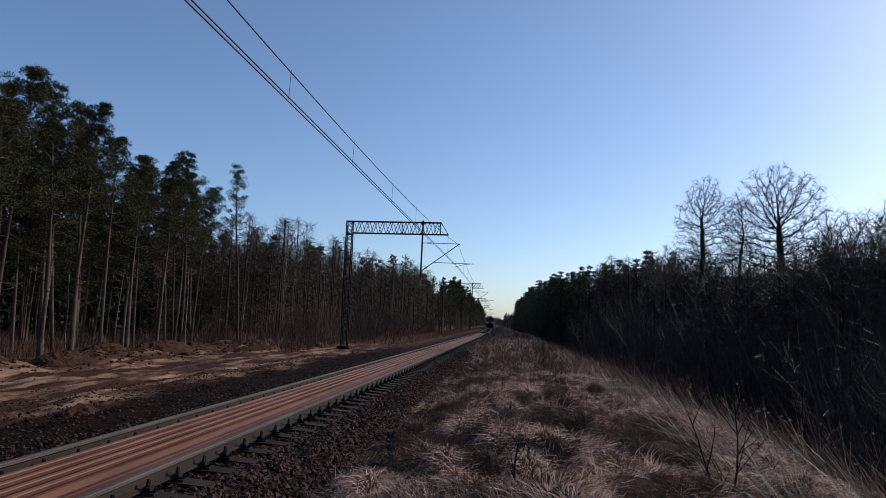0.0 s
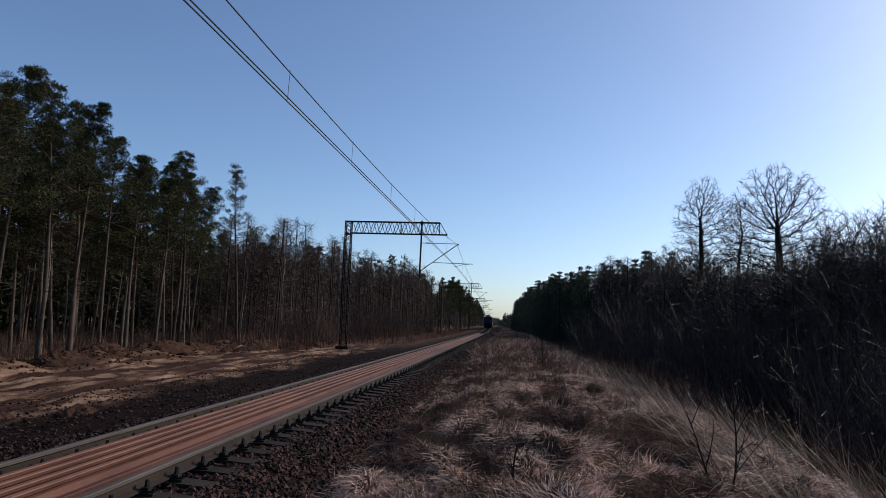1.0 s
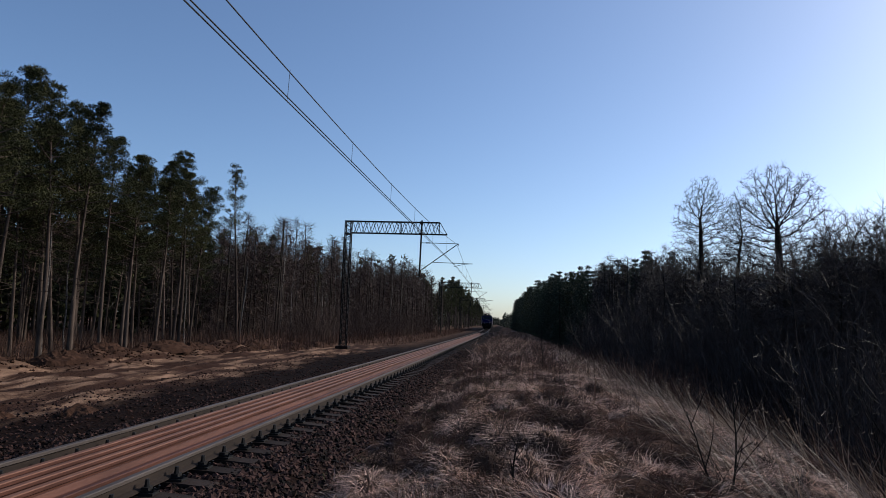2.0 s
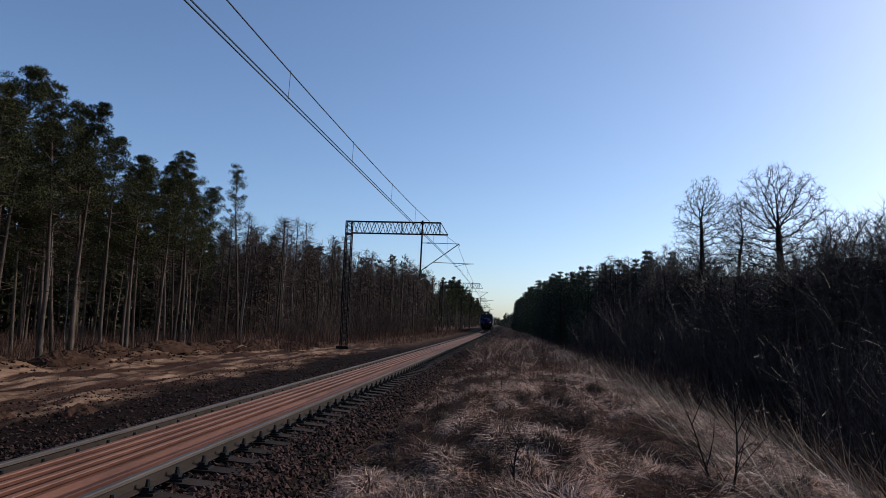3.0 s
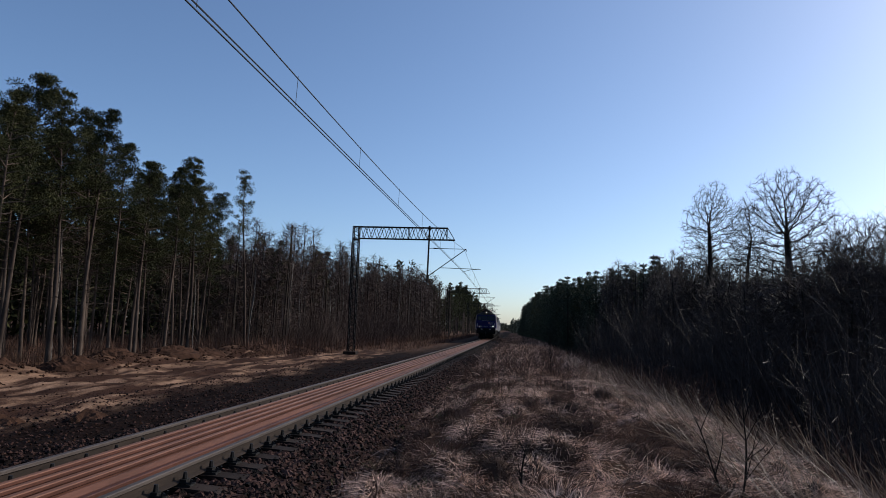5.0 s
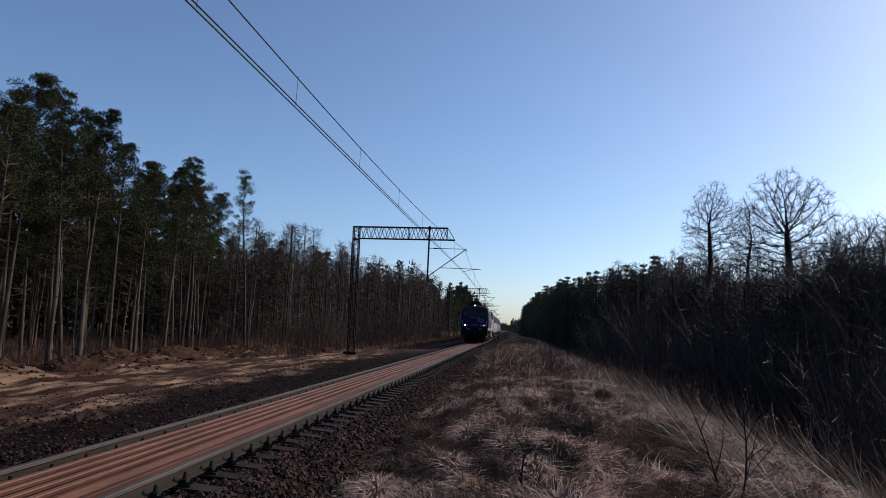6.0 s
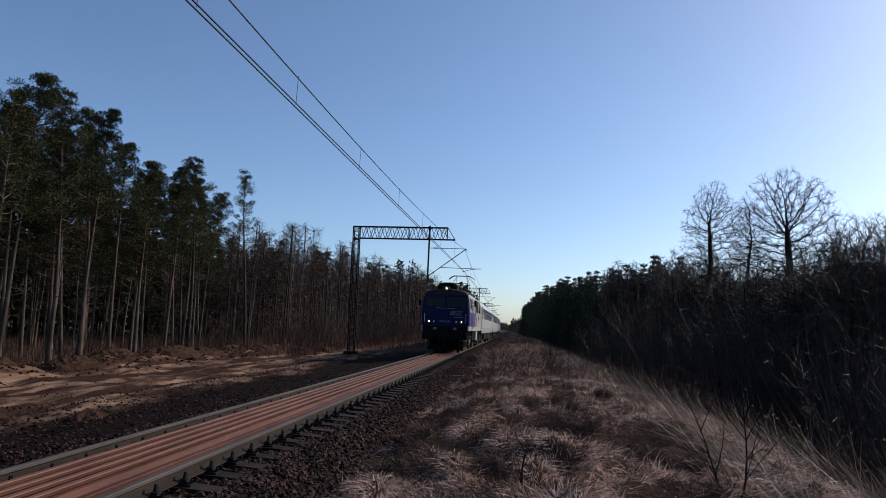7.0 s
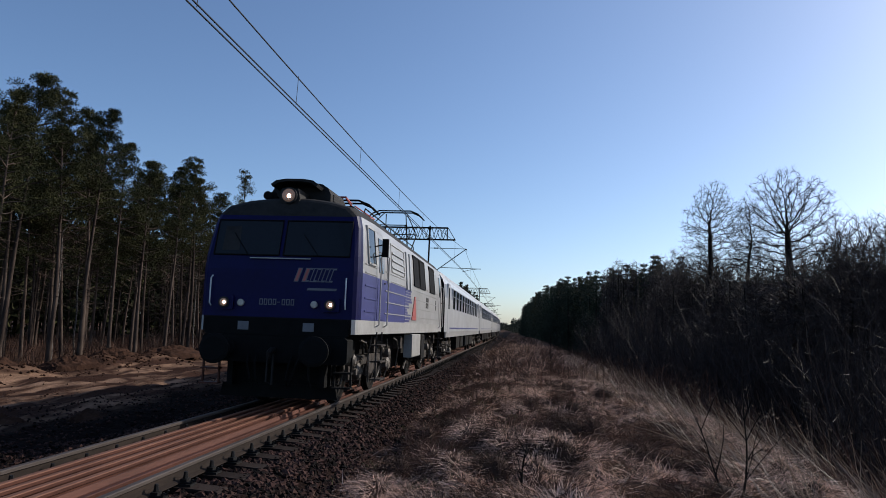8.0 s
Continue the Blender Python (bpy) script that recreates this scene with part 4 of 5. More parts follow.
def loco_paint(y, row):
    if row >= 6:
        return 4
    if y < 0 or y > 90:
        return 1 if row > 0 else 5
    if row == 0:
        return 3
    if y < 0.3:
        return 1
    if y > 14.2:
        return 1
    if row in (1, 2) and y < 5.0:
        return 2
    return 0


loco = thing("locomotive", "electric locomotive with dark blue front and silver sides", "locomotive")
b = Build()
loft(b, [(0, 1.365, 3.80, 3.50), (0.05, 1.425, 3.84, 3.52), (0.16, 1.45, 3.87, 3.53), (0.32, 1.46, 3.89, 3.54), (0.58, 1.47, 3.90, 3.54), (1.5, 1.49, 3.94, 3.56), (5.0, 1.5, 3.94, 3.56), (9.0, 1.5, 3.94, 3.56), (13.2, 1.49, 3.94, 3.56), (14.25, 1.40, 3.90, 3.54), (14.7, 1.30, 3.80, 3.5)], loco_paint)
body = part("body", b, [M_SILVER, M_NAVY, M_BLUE, M_PALE, M_ROOF, M_UNDER], loco)

# front face
for x0, x1 in ((-1.27, -0.04), (0.04, 1.27)):
    b = Build()
    z0, z1 = 2.74, 3.40
    tz = 0.03
    b.face([(x0, rake(z0) - 0.006, z0), (x1, rake(z0) - 0.006, z0), (x1 * (0.99 if x1 > 1 else 1), rake(z1) - 0.006, z1), (x0 * (0.99 if x0 < -1 else 1), rake(z1) - 0.006, z1)])
    w = part("windscreen", b, M_GLASS, loco, "dark windscreen pane")
    b = Build()
    c = [(x0, rake(z0) - 0.01, z0), (x1, rake(z0) - 0.01, z0), (x1, rake(z1) - 0.01, z1), (x0, rake(z1) - 0.01, z1), (x0, rake(z0) - 0.01, z0)]
    b.tube(c, 0.016, 5)
    part("seal", b, M_BLACK, w)
    b = Build()
    xm = (x0 + x1) / 2
    b.tube([(xm + 0.05, rake(2.74) - 0.03, 2.73), (xm - 0.28, rake(3.2) - 0.035, 3.15)], 0.009, 4)
    part("wiper", b, M_BLACK, w)
# Grey patch over part of one pane.
b = Build()
b.face([(-1.13, rake(2.82) - 0.009, 2.82), (-0.80, rake(2.82) - 0.009, 2.82), (-0.83, rake(3.28) - 0.009, 3.28), (-1.12, rake(3.28) - 0.009, 3.28)])
part("pane_patch", b, M_ROOF, loco, "grey patch on the windscreen")
for x in (-0.98, 0.98):
    b = Build()
    b.box(x - 0.17, x + 0.17, -0.055, 0.01, 1.74, 1.99, bevel=0.03)
    h = part("headlight", b, M_NAVY, loco, "recessed headlight housing")
    b = Build()
    b.lathe((x, -0.05, 1.865), (0, -1, 0), [(0, 0.10), (0.03, 0.10), (0.035, 0.082)], 18)
    part("rim", b, M_ROOF, h)
    b = Build()
    b.lathe((x, -0.082, 1.865), (0, -1, 0), [(0, 0.078), (0.008, 0.06)], 16)
    part("reflector", b, M_REFLECTOR, h)
    b = Build()
    b.lathe((x + 0.015, -0.091, 1.865), (0, -1, 0), [(0, 0.027), (0.006, 0.018)], 12)
    part("lens", b, M_LAMP_DIM if x > 0 else M_LAMP, h, "lit lamp lens")
    b = Build()
    b.lathe((x - 0.30 * (1 if x > 0 else -1), -0.01, 1.865), (0, -1, 0), [(0, 0.065), (0.03, 0.065), (0.04, 0.05)], 14)
    part("marker_light", b, M_LENS, loco)
b = Build()
b.box(-0.56, 0.56, -0.03, 0.0, 2.672, 2.692)
part("handrail", b, M_PALE, loco, "pale grab rail under the windscreens")
for i in range(8):
    b = Build()
    x = -0.34 + i * 0.083
    if i == 4:
        b.box(x, x + 0.05, -0.004, 0.002, 1.885, 1.90)
    else:
        b.box(x, x + 0.062, -0.004, 0.002, 1.84, 1.855)
        b.box(x, x + 0.062, -0.004, 0.002, 1.935, 1.95)
        b.box(x, x + 0.014, -0.004, 0.002, 1.855, 1.935)
        b.box(x + 0.048, x + 0.062, -0.004, 0.002, 1.855, 1.935)
    part("number_bar", b, M_MARK, loco)
for i, m in enumerate((M_RED, M_RED, M_PALE, M_PALE, M_PALE)):
    b = Build()
    x = 0.27 + i * 0.145
    b.prism([(x, 2.27), (x + 0.085, 2.27), (x + 0.165, 2.52), (x + 0.08, 2.52)], -0.004, 0.002)
    if i:
        b.prism([(x + 0.085, 2.27), (x + 0.13, 2.27), (x + 0.14, 2.30), (x + 0.095, 2.30)], -0.004, 0.002)
        b.prism([(x + 0.155, 2.49), (x + 0.205, 2.49), (x + 0.215, 2.52), (x + 0.165, 2.52)], -0.004, 0.002)
    inner = Build()
    inner.prism([(x + 0.022, 2.285), (x + 0.07, 2.285), (x + 0.143, 2.505), (x + 0.095, 2.505)], -0.006, -0.003)
    e = part("emblem_bar", b, M_MARK, loco)
    part("emblem_fill", inner, M_RED if m is M_RED else M_NAVY, e)
b = Build()
b.prism([(0.52, 2.12), (1.06, 2.12), (1.08, 2.16), (0.54, 2.16)], -0.004, 0.002)
part("lettering_bar", b, M_MARK, loco)
for x in (-0.6, 0.6):
    b = Build()
    b.box(x - 0.10, x + 0.10, -0.045, -0.032, 1.385, 1.535)
    part("plate", b, M_MARK, loco, "small white socket plate")
b = Build()
b.box(-1.32, 1.32, -0.03, 0.05, 1.30, 1.60, bevel=0.03)
part("apron", b, M_BLACK, loco)
b = Build()
b.box(-1.33, 1.33, -0.07, 0.35, 0.82, 1.295, bevel=0.05)
part("buffer_beam", b, M_BLACK, loco, "black buffer beam")
for x in (-0.875, 0.875):
    b = Build()
    b.lathe((x, -0.05, 1.06), (0, -1, 0), [(0, 0.17), (0.08, 0.17), (0.09, 0.11), (0.38, 0.10), (0.4, 0.15), (0.5, 0.26), (0.54, 0.26), (0.56, 0.2)], 20)
    part("buffer", b, M_BLACK, loco)
b = Build()
b.tube([(0, -0.05, 1.04), (0, -0.22, 1.04), (0, -0.32, 1.0), (0, -0.3, 0.9)], [0.06, 0.05, 0.045, 0.03], 6)
b.tube([(-0.05, -0.2, 0.98), (-0.05, -0.22, 0.5), (0.05, -0.22, 0.45), (0.05, -0.2, 0.98)], 0.022, 5)
part("coupling", b, M_IRON, loco)
for x, bend in ((-0.45, 0.1), (-0.3, 0.06), (0.35, -0.05), (0.5, -0.12), (0.68, 0.03)):
    b = Build()
    b.tube([(x, -0.08, 0.95), (x + bend * 0.3, -0.2, 0.8), (x + bend, -0.22, 0.55), (x + bend * 1.2, -0.12, 0.42)], 0.022, 6)
    part("air_hose", b, M_BLACK, loco)
b = Build()
b.prism([(-1.1, 0.18), (1.1, 0.18), (1.05, 0.42), (-1.05, 0.42)], 0.3, 0.33)
b.box(-0.9, -0.8, 0.1, 0.31, 0.4, 0.9)
b.box(0.8, 0.9, 0.1, 0.31, 0.4, 0.9)
b.box(-0.95, 0.95, 0.34, 0.38, 0.3, 0.95)
part("rail_guard", b, M_BLACK, loco)
for x in (-1.22, 1.22):
    b = Build()
    for dx in (-0.15, 0.15):
        b.box(x + dx - 0.015, x + dx + 0.015, 0.12, 0.16, 0.42, 0.95)
    b.box(x - 0.17, x + 0.17, 0.02, 0.22, 0.40, 0.43)
    b.box(x - 0.17, x + 0.17, 0.05, 0.22, 0.66, 0.69)
    part("footstep", b, M_RUST if x < 0 else M_UNDER, loco)
    b = Build()
    s = 1 if x > 0 else -1
    b.tube([(s * 1.24, -0.01, 2.35), (s * 1.25, -0.06, 2.3), (s * 1.25, -0.06, 1.85), (s * 1.24, -0.01, 1.8)], 0.013, 5)
    part("handrail", b, M_WHITE, loco, "white vertical grab rail")

# roof of the cab
b = Build()
b.prism([(-0.16, 3.72), (0.16, 3.72), (0.2, 3.84), (0.16, 4.03), (-0.16, 4.03), (-0.2, 3.84)], 0.30, 0.95)
lamp = part("headlight", b, M_ROOF, loco, "roof headlamp in a grey housing")
b = Build()
b.lathe((0, 0.30, 3.89), (0, -1, 0), [(0, 0.155), (0.06, 0.155), (0.065, 0.13)], 20)
part("rim", b, M_ROOF, lamp)
b = Build()
b.lathe((0, 0.235, 3.89), (0, -1, 0), [(0, 0.125), (0.01, 0.1)], 18)
part("reflector", b, M_REFLECTOR, lamp)
b = Build()
b.lathe((0.01, 0.224, 3.88), (0, -1, 0), [(0, 0.034), (0.008, 0.024)], 14)
part("lens", b, M_LAMP, lamp, "lit lamp lens")
b = Build()
hood = [(-0.60, 3.86), (0.60, 3.86), (0.60, 4.06), (0.54, 4.18), (0.42, 4.255), (0.2, 4.285), (-0.2, 4.285), (-0.42, 4.255), (-0.54, 4.18), (-0.60, 4.06)]
b.prism(hood, 0.95, 2.1)
lip = [(x * 0.86, z - 0.02) for x, z in hood[3:9]]
b.prism(lip + [(x * 0.93, z - 0.05) for x, z in reversed(lip)], 0.52, 0.95)
b.prism([(x * 0.9, 3.86 + (z - 3.86) * 0.75) for x, z in hood], 2.1, 2.45)
for x in (-0.57, 0.57):
    b.box(x - 0.045, x + 0.045, 1.15, 1.9, 3.95, 4.08)
part("air_conditioner", b, M_ROOF, loco, "dark grey roof unit over the cab")
for y, x in ((0.62, -0.52), (0.66, -0.42)):
    b = Build()
    b.lathe((x, y + 0.2, 3.94), (0, -1, 0), [(0, 0.02), (0.15, 0.03), (0.26, 0.08), (0.28, 0.085)], 12)
    b.tube([(x, y + 0.1, 3.94), (x, y + 0.1, 3.78)], 0.02, 5)
    part("horn", b, M_BLACK, loco)

# sides
for s in (1, -1):
    X = s * 1.5

    def wall_x(y, z):
        w = float(np.interp(y, (0.05, 0.16, 0.32, 0.58, 1.5, 5.0, 9.0, 13.2, 14.25), (1.425, 1.45, 1.46, 1.47, 1.49, 1.5, 1.5, 1.49, 1.4)))
        return w - float(np.interp(z, (2.48, 2.75, 3.3, 3.56), (0, 0.01, 0.06, 0.12)))

    def side_box(b, y0, y1, z0, z1, out=0.012, mi=0):
        """A plate that follows the leaning side, proud of it by out."""
        i = len(b.v)
        for d2 in (-0.04, out):
            b.v += [(s * (wall_x(y, z) + d2), y, z) for y, z in ((y0, z0), (y1, z0), (y1, z1), (y0, z1))]
        for q in ((0, 1, 2, 3), (4, 7, 6, 5), (0, 4, 5, 1), (1, 5, 6, 2), (2, 6, 7, 3), (3, 7, 4, 0)):
            b.f.append(tuple(i + k for k in q))
            b.m.append(mi)

    for y0, y1, nm in ((0.72, 1.28, "side_window"), (6.35, 7.35, "side_window"), (7.55, 8.55, "side_window"), (9.75, 11.0, "side_window")):
        z0, z1 = (2.66, 3.42) if y0 > 1 else (2.72, 3.38)
        b = Build()
        side_box(b, y0, y1, z0, z1, 0.024)
        w = part(nm, b, M_GRILLE if y0 > 1 else M_GLASS, loco, "dark machine room window" if y0 > 1 else "cab side window in a pale frame")
        b = Build()
        for a, c, d, e in ((y0 - 0.04, y1 + 0.04, z0 - 0.04, z0), (y0 - 0.04, y1 + 0.04, z1, z1 + 0.04), (y0 - 0.04, y0, z0, z1), (y1, y1 + 0.04, z0, z1)):
            side_box(b, a, c, d, e, 0.036)
        part("frame", b, M_BLACK if y0 > 1 else M_PALE, w)
    for y0, y1 in ((1.55, 2.2), (12.4, 13.05)):
        b = Build()
        side_box(b, y0, y1, 1.42, 3.42, 0.006)
        d = part("door", b, M_SILVER, loco, "silver cab door with narrow window")
        b = Build()
        side_box(b, y0 + 0.12, y1 - 0.12, 2.6, 3.3, 0.012)
        part("window", b, M_GLASS, d)
        b = Build()
        side_box(b, y0 + 0.003, y1 - 0.003, 1.64, 2.46, 0.009)
        part("lower_panel", b, M_BLUE if y0 < 5 else M_SILVER, d)
        b = Build()
        b.tube([(X + s * 0.01, y1 - 0.1, 2.4), (X + s * 0.05, y1 - 0.1, 2.4), (X + s * 0.05, y1 - 0.22, 2.4)], 0.014, 5)
        part("door_handle", b, M_STEEL, d)
        for yy in (y0 - 0.09, y1 + 0.09):
            b = Build()
            b.tube([(X, yy, 3.0), (X + s * 0.07, yy, 2.96), (X + s * 0.07, yy, 1.55), (X, yy, 1.5)], 0.015, 6)
            part("handrail", b, M_PALE, loco)
        b = Build()
        for z in (0.45, 0.8, 1.12):
            b.box(*sorted((X - s * 0.12, X + s * 0.1)), y0 + 0.05, y1 - 0.05, z, z + 0.03)
        for yy in (y0 + 0.06, y1 - 0.06):
            b.tube([(X, yy, 0.42), (X, yy, 1.4)], 0.018, 5)
        part("footstep", b, M_GEAR, loco)
    for z in (2.82, 2.98, 3.14):
        b = Build()
        side_box(b, 3.1, 4.7, z, z + 0.035, 0.03)
        part("louvre", b, M_SILVER, loco)
    b = Build()
    for a, c, d, e in ((3.05, 4.75, 2.72, 2.745), (3.05, 4.75, 3.34, 3.365), (3.03, 3.06, 2.72, 3.36), (4.74, 4.77, 2.72, 3.36)):
        side_box(b, a, c, d, e, 0.02)
    part("louvre_frame", b, M_PALE, loco)
    for y in (2.55, 5.05, 5.6):
        b = Build()
        side_box(b, y, y + 0.16, 2.45, 3.4, 0.045)
        part("rounded_post", b, M_SILVER, loco)
    for z in (1.78, 2.02, 2.26, 2.5, 2.66):
        for y0, y1 in ((0.5, 1.42), (2.35, 12.2)):
            b = Build()
            side_box(b, y0, y1, z, z + 0.022, 0.016)
            part("rib", b, M_BLUE if z < 2.4 and y1 < 2 else M_SILVER, loco)
    fr = random.Random(12)
    for k in range(12):
        z = 1.64 + k * 0.07
        b = Build()
        side_box(b, 4.9, 5.15 + fr.uniform(0.1, 1.1), z, z + 0.055, 0.004)
        part("livery_stripe", b, M_BLUE, loco)
    b = Build()
    for k in range(6):
        z = 1.70 + k * 0.105
        side_box(b, 6.1 + 0.07 * k, 6.85 - 0.04 * k, z, z + 0.108, 0.019)
    part("livery_mark", b, M_RED, loco, "faded red flash on the silver side")
    b = Build()
    b.box(*sorted((X + s * 0.16, X + s * 0.28)), 1.0, 1.06, 2.85, 3.2)
    b.tube([(X, 1.05, 3.05), (X + s * 0.2, 1.05, 3.1)], 0.014, 5)
    b.tube([(X, 1.05, 2.85), (X + s * 0.2, 1.05, 2.9)], 0.014, 5)
    part("mirror", b, M_BLACK, loco, "black side mirror on thin arms")
    b = Build()
    b.box(*sorted((X - s * 0.25, X - s * 0.02)), 6.5, 8.1, 0.70, 1.32, bevel=0.02)
    part("equipment_box", b, M_PALE, loco, "grey equipment locker under the frame")
    b = Build()
    b.box(*sorted((X - s * 0.4, X - s * 0.06)), 8.6, 9.3, 0.55, 1.3, bevel=0.03)
    part("air_tank", b, M_UNDER, loco)
    for y0, n in ((8.9, 3), (11.4, 1)):
        b = Build()
        for k in range(n):
            side_box(b, y0 + k * 0.22, y0 + 0.12 + k * 0.22, 2.1, 2.42, 0.006)
        part("lettering_bar", b, M_UNDER, loco)


def wheelset(r):
    b = Build()
    for s in (1, -1):
        b.lathe((s * 0.69, 0, 0), (s, 0, 0), [(-0.03, r + 0.028), (0.0, r + 0.028), (0.005, r), (0.10, r - 0.005), (0.10, r - 0.07), (0.06, r - 0.09), (0.05, 0.2), (0.1, 0.16), (0.12, 0.1)], 28)
        for k in range(8):
            a = 2 * math.pi * k / 8
            b.disc((s * 0.755, math.cos(a) * r * 0.62, math.sin(a) * r * 0.62), (s, 0, 0), 0.07, 0.012, 8, 1)
    b.tube([(-0.7, 0, 0), (0.7, 0, 0)], 0.09, 10)
    return b


WHEELS = []


def bogie(parent, yc, wheelbase, r, heavy=True):
    """Side frames with springs and axle boxes, and two wheelsets."""
    for s in (1, -1):
        b = Build()
        x0, x1 = sorted((s * 0.98, s * 1.14))
        yl, yh = yc - wheelbase / 2 - 0.6, yc + wheelbase / 2 + 0.6
        b.box(x0, x1, yl, yh, 0.72, 0.92, bevel=0.02)
        b.box(x0, x1, yc - 0.5, yc + 0.5, 0.48, 0.75, bevel=0.02)
        for y in (yl, yh):
            b.box(x0, x1, y - 0.06, y + 0.06, 0.5, 0.95)
        bf = part("bogie_frame", b, M_GEAR, parent)
        for y in (yc - wheelbase / 2, yc + wheelbase / 2):
            b = Build()
            b.lathe((s * 1.0, y, r), (s, 0, 0), [(0, 0.17), (0.18, 0.17), (0.22, 0.13), (0.24, 0.06)], 14)
            b.box(*sorted((s * 1.02, s * 1.2)), y - 0.28, y + 0.28, r - 0.06, r + 0.06)
            part("axle_box", b, M_GREASE, bf, "dusty grey axle box")
            for dy in (-0.3, 0.3):
                b = Build()
                b.tube([(s * 1.12 + math.cos(a) * 0.07, y + dy + math.sin(a) * 0.07, 0.62 + a * 0.0105) for a in np.arange(0, 28, 0.9)], 0.016, 4)
                part("spring", b, M_GREASE, bf)
        for y in (yc - wheelbase / 2 - 0.75, yc - 0.6, yc + 0.6, yc + wheelbase / 2 + 0.7):
            b = Build()
            b.tube([(s * 1.02, y, 1.2), (s * 1.06, y + 0.05, 0.7), (s * 0.95, y + 0.12, 0.25)], 0.022, 5)
            part("brake_rod", b, M_GREASE, bf)
        b = Build()
        b.tube([(s * 1.2, yc - 0.7, 0.35), (s * 1.2, yc - 0.75, 0.95), (s * 1.25, yc - 0.72, 1.3)], 0.02, 5)
        part("sand_pipe", b, M_GREASE, bf)
        b = Build()
        b.tube([(s * 1.18, yc + 0.9, 0.95), (s * 1.22, yc + 0.2, 1.15)], 0.05, 6)
        part("damper", b, M_GREASE, bf)
    wb = wheelset(r)
    me = wb.mesh("wheelset", [M_UNDER, M_BLACK])
    for y in (yc - wheelbase / 2, yc + wheelbase / 2):
        w = part("wheelset", me, None, parent)
        w.matrix_basis = pose(0, y, r)
        if heavy:
            WHEELS.append((w, y, r))


bogie(loco, 3.05, 3.05, 0.625)
bogie(loco, 11.65, 3.05, 0.625)
b = Build()
b.box(-0.95, 0.95, 0.4, 14.3, 0.75, 1.34)
b.box(-0.62, 0.62, 0.5, 14.2, 0.32, 0.75)
part("underframe", b, M_UNDER, loco)
gear = random.Random(31)
for s in (1, -1):
    for k in range(16):
        y = 0.75 + k * 0.86 + gear.uniform(-0.12, 0.12)
        kind = k % 4
        b = Build()
        if kind == 0:
            b.lathe((s * 1.16, y, gear.uniform(0.85, 1.1)), (s, 0, 0), [(0, 0.11), (0.14, 0.11), (0.17, 0.07)], 12)
            nm, mt = "brake_cylinder", M_GREASE
        elif kind == 1:
            b.tube([(s * 1.3, y - 0.5, 1.24), (s * 1.3, y, 1.18), (s * 1.28, y + 0.35, 0.95), (s * 1.22, y + 0.4, 0.5)], 0.018, 5)
            nm, mt = "pipe", M_GREASE
        elif kind == 2:
            b.box(*sorted((s * 1.1, s * 1.3)), y - 0.14, y + 0.14, 0.95, 1.28, bevel=0.02)
            nm, mt = "junction_box", M_GEAR
        else:
            b.tube([(s * 1.24, y - 0.3, 0.4), (s * 1.26, y, 0.62), (s * 1.22, y + 0.35, 0.42)], 0.03, 5)
            nm, mt = "brake_lever", M_GREASE
        part(nm, b, mt, loco)


def pantograph(y, raised):
    b = Build()
    for x in (-0.6, 0.6):
        b.tube([(x, y - 0.95, 4.12), (x, y + 0.95, 4.12)], 0.028, 6)
        for yy in (y - 0.85, y + 0.85):
            b.lathe((x, yy, 3.72), (0, 0, 1), [(0, 0.05), (0.06, 0.09), (0.12, 0.05), (0.18, 0.09), (0.24, 0.05), (0.3, 0.09), (0.38, 0.04)], 10)
    for yy in (y - 0.95, y + 0.95):
        b.tube([(-0.6, yy, 4.12), (0.6, yy, 4.12)], 0.028, 6)
    base = part("pantograph", b, M_UNDER, loco, "raised pantograph on roof insulators" if raised else "folded pantograph on roof insulators")
    top = 5.42 if raised else 4.34
    knee = 4.85 if raised else 4.24
    b = Build()
    for sy in (-1, 1):
        reach = 1.15 if raised else 1.5
        for x in (-0.5, 0.5):
            b.tube([(x, y + sy * 0.35, 4.14), (x * 1.15, y + sy * reach, knee)], 0.024, 5)
            b.tube([(x * 1.15, y + sy * reach, knee), (x * 0.75, y + sy * 0.16, top)], 0.018, 5)
        b.tube([(-0.57, y + sy * reach, knee), (0.57, y + sy * reach, knee)], 0.018, 5)
        b.tube([(-0.5, y + sy * 0.35, 4.14), (0.57, y + sy * reach, knee)], 0.012, 4)
    part("frame", b, M_RED if not raised else M_UNDER, base)
    for dy in (-0.2, 0.2):
        b = Build()
        b.tube([(-0.98, y + dy, top - 0.2), (-0.8, y + dy, top - 0.03), (-0.55, y + dy, top + 0.07), (0.55, y + dy, top + 0.07), (0.8, y + dy, top - 0.03), (0.98, y + dy, top - 0.2)], 0.024, 6)
        part("collector_strip", b, M_BLACK, base)


pantograph(3.7, False)
pantograph(11.4, True)
for y0, y1, w, h in ((5.6, 7.1, 0.5, 0.28), (7.5, 8.6, 0.7, 0.22), (8.9, 9.6, 0.4, 0.34)):
    b = Build()
    b.prism([(-w, 3.86), (w, 3.86), (w * 0.95, 3.9 + h * 0.6), (w * 0.6, 3.92 + h), (-w * 0.6, 3.92 + h), (-w * 0.95, 3.9 + h * 0.6)], y0, y1)
    part("roof_housing", b, M_ROOF, loco)
for x in (0.9, -0.9):
    b = Build()
    b.tube([(x, 2.6, 3.98), (x, 2.7, 4.08), (x, 9.8, 4.08), (x, 9.9, 3.92)], 0.016, 5)
    part("roof_cable", b, M_UNDER, loco)


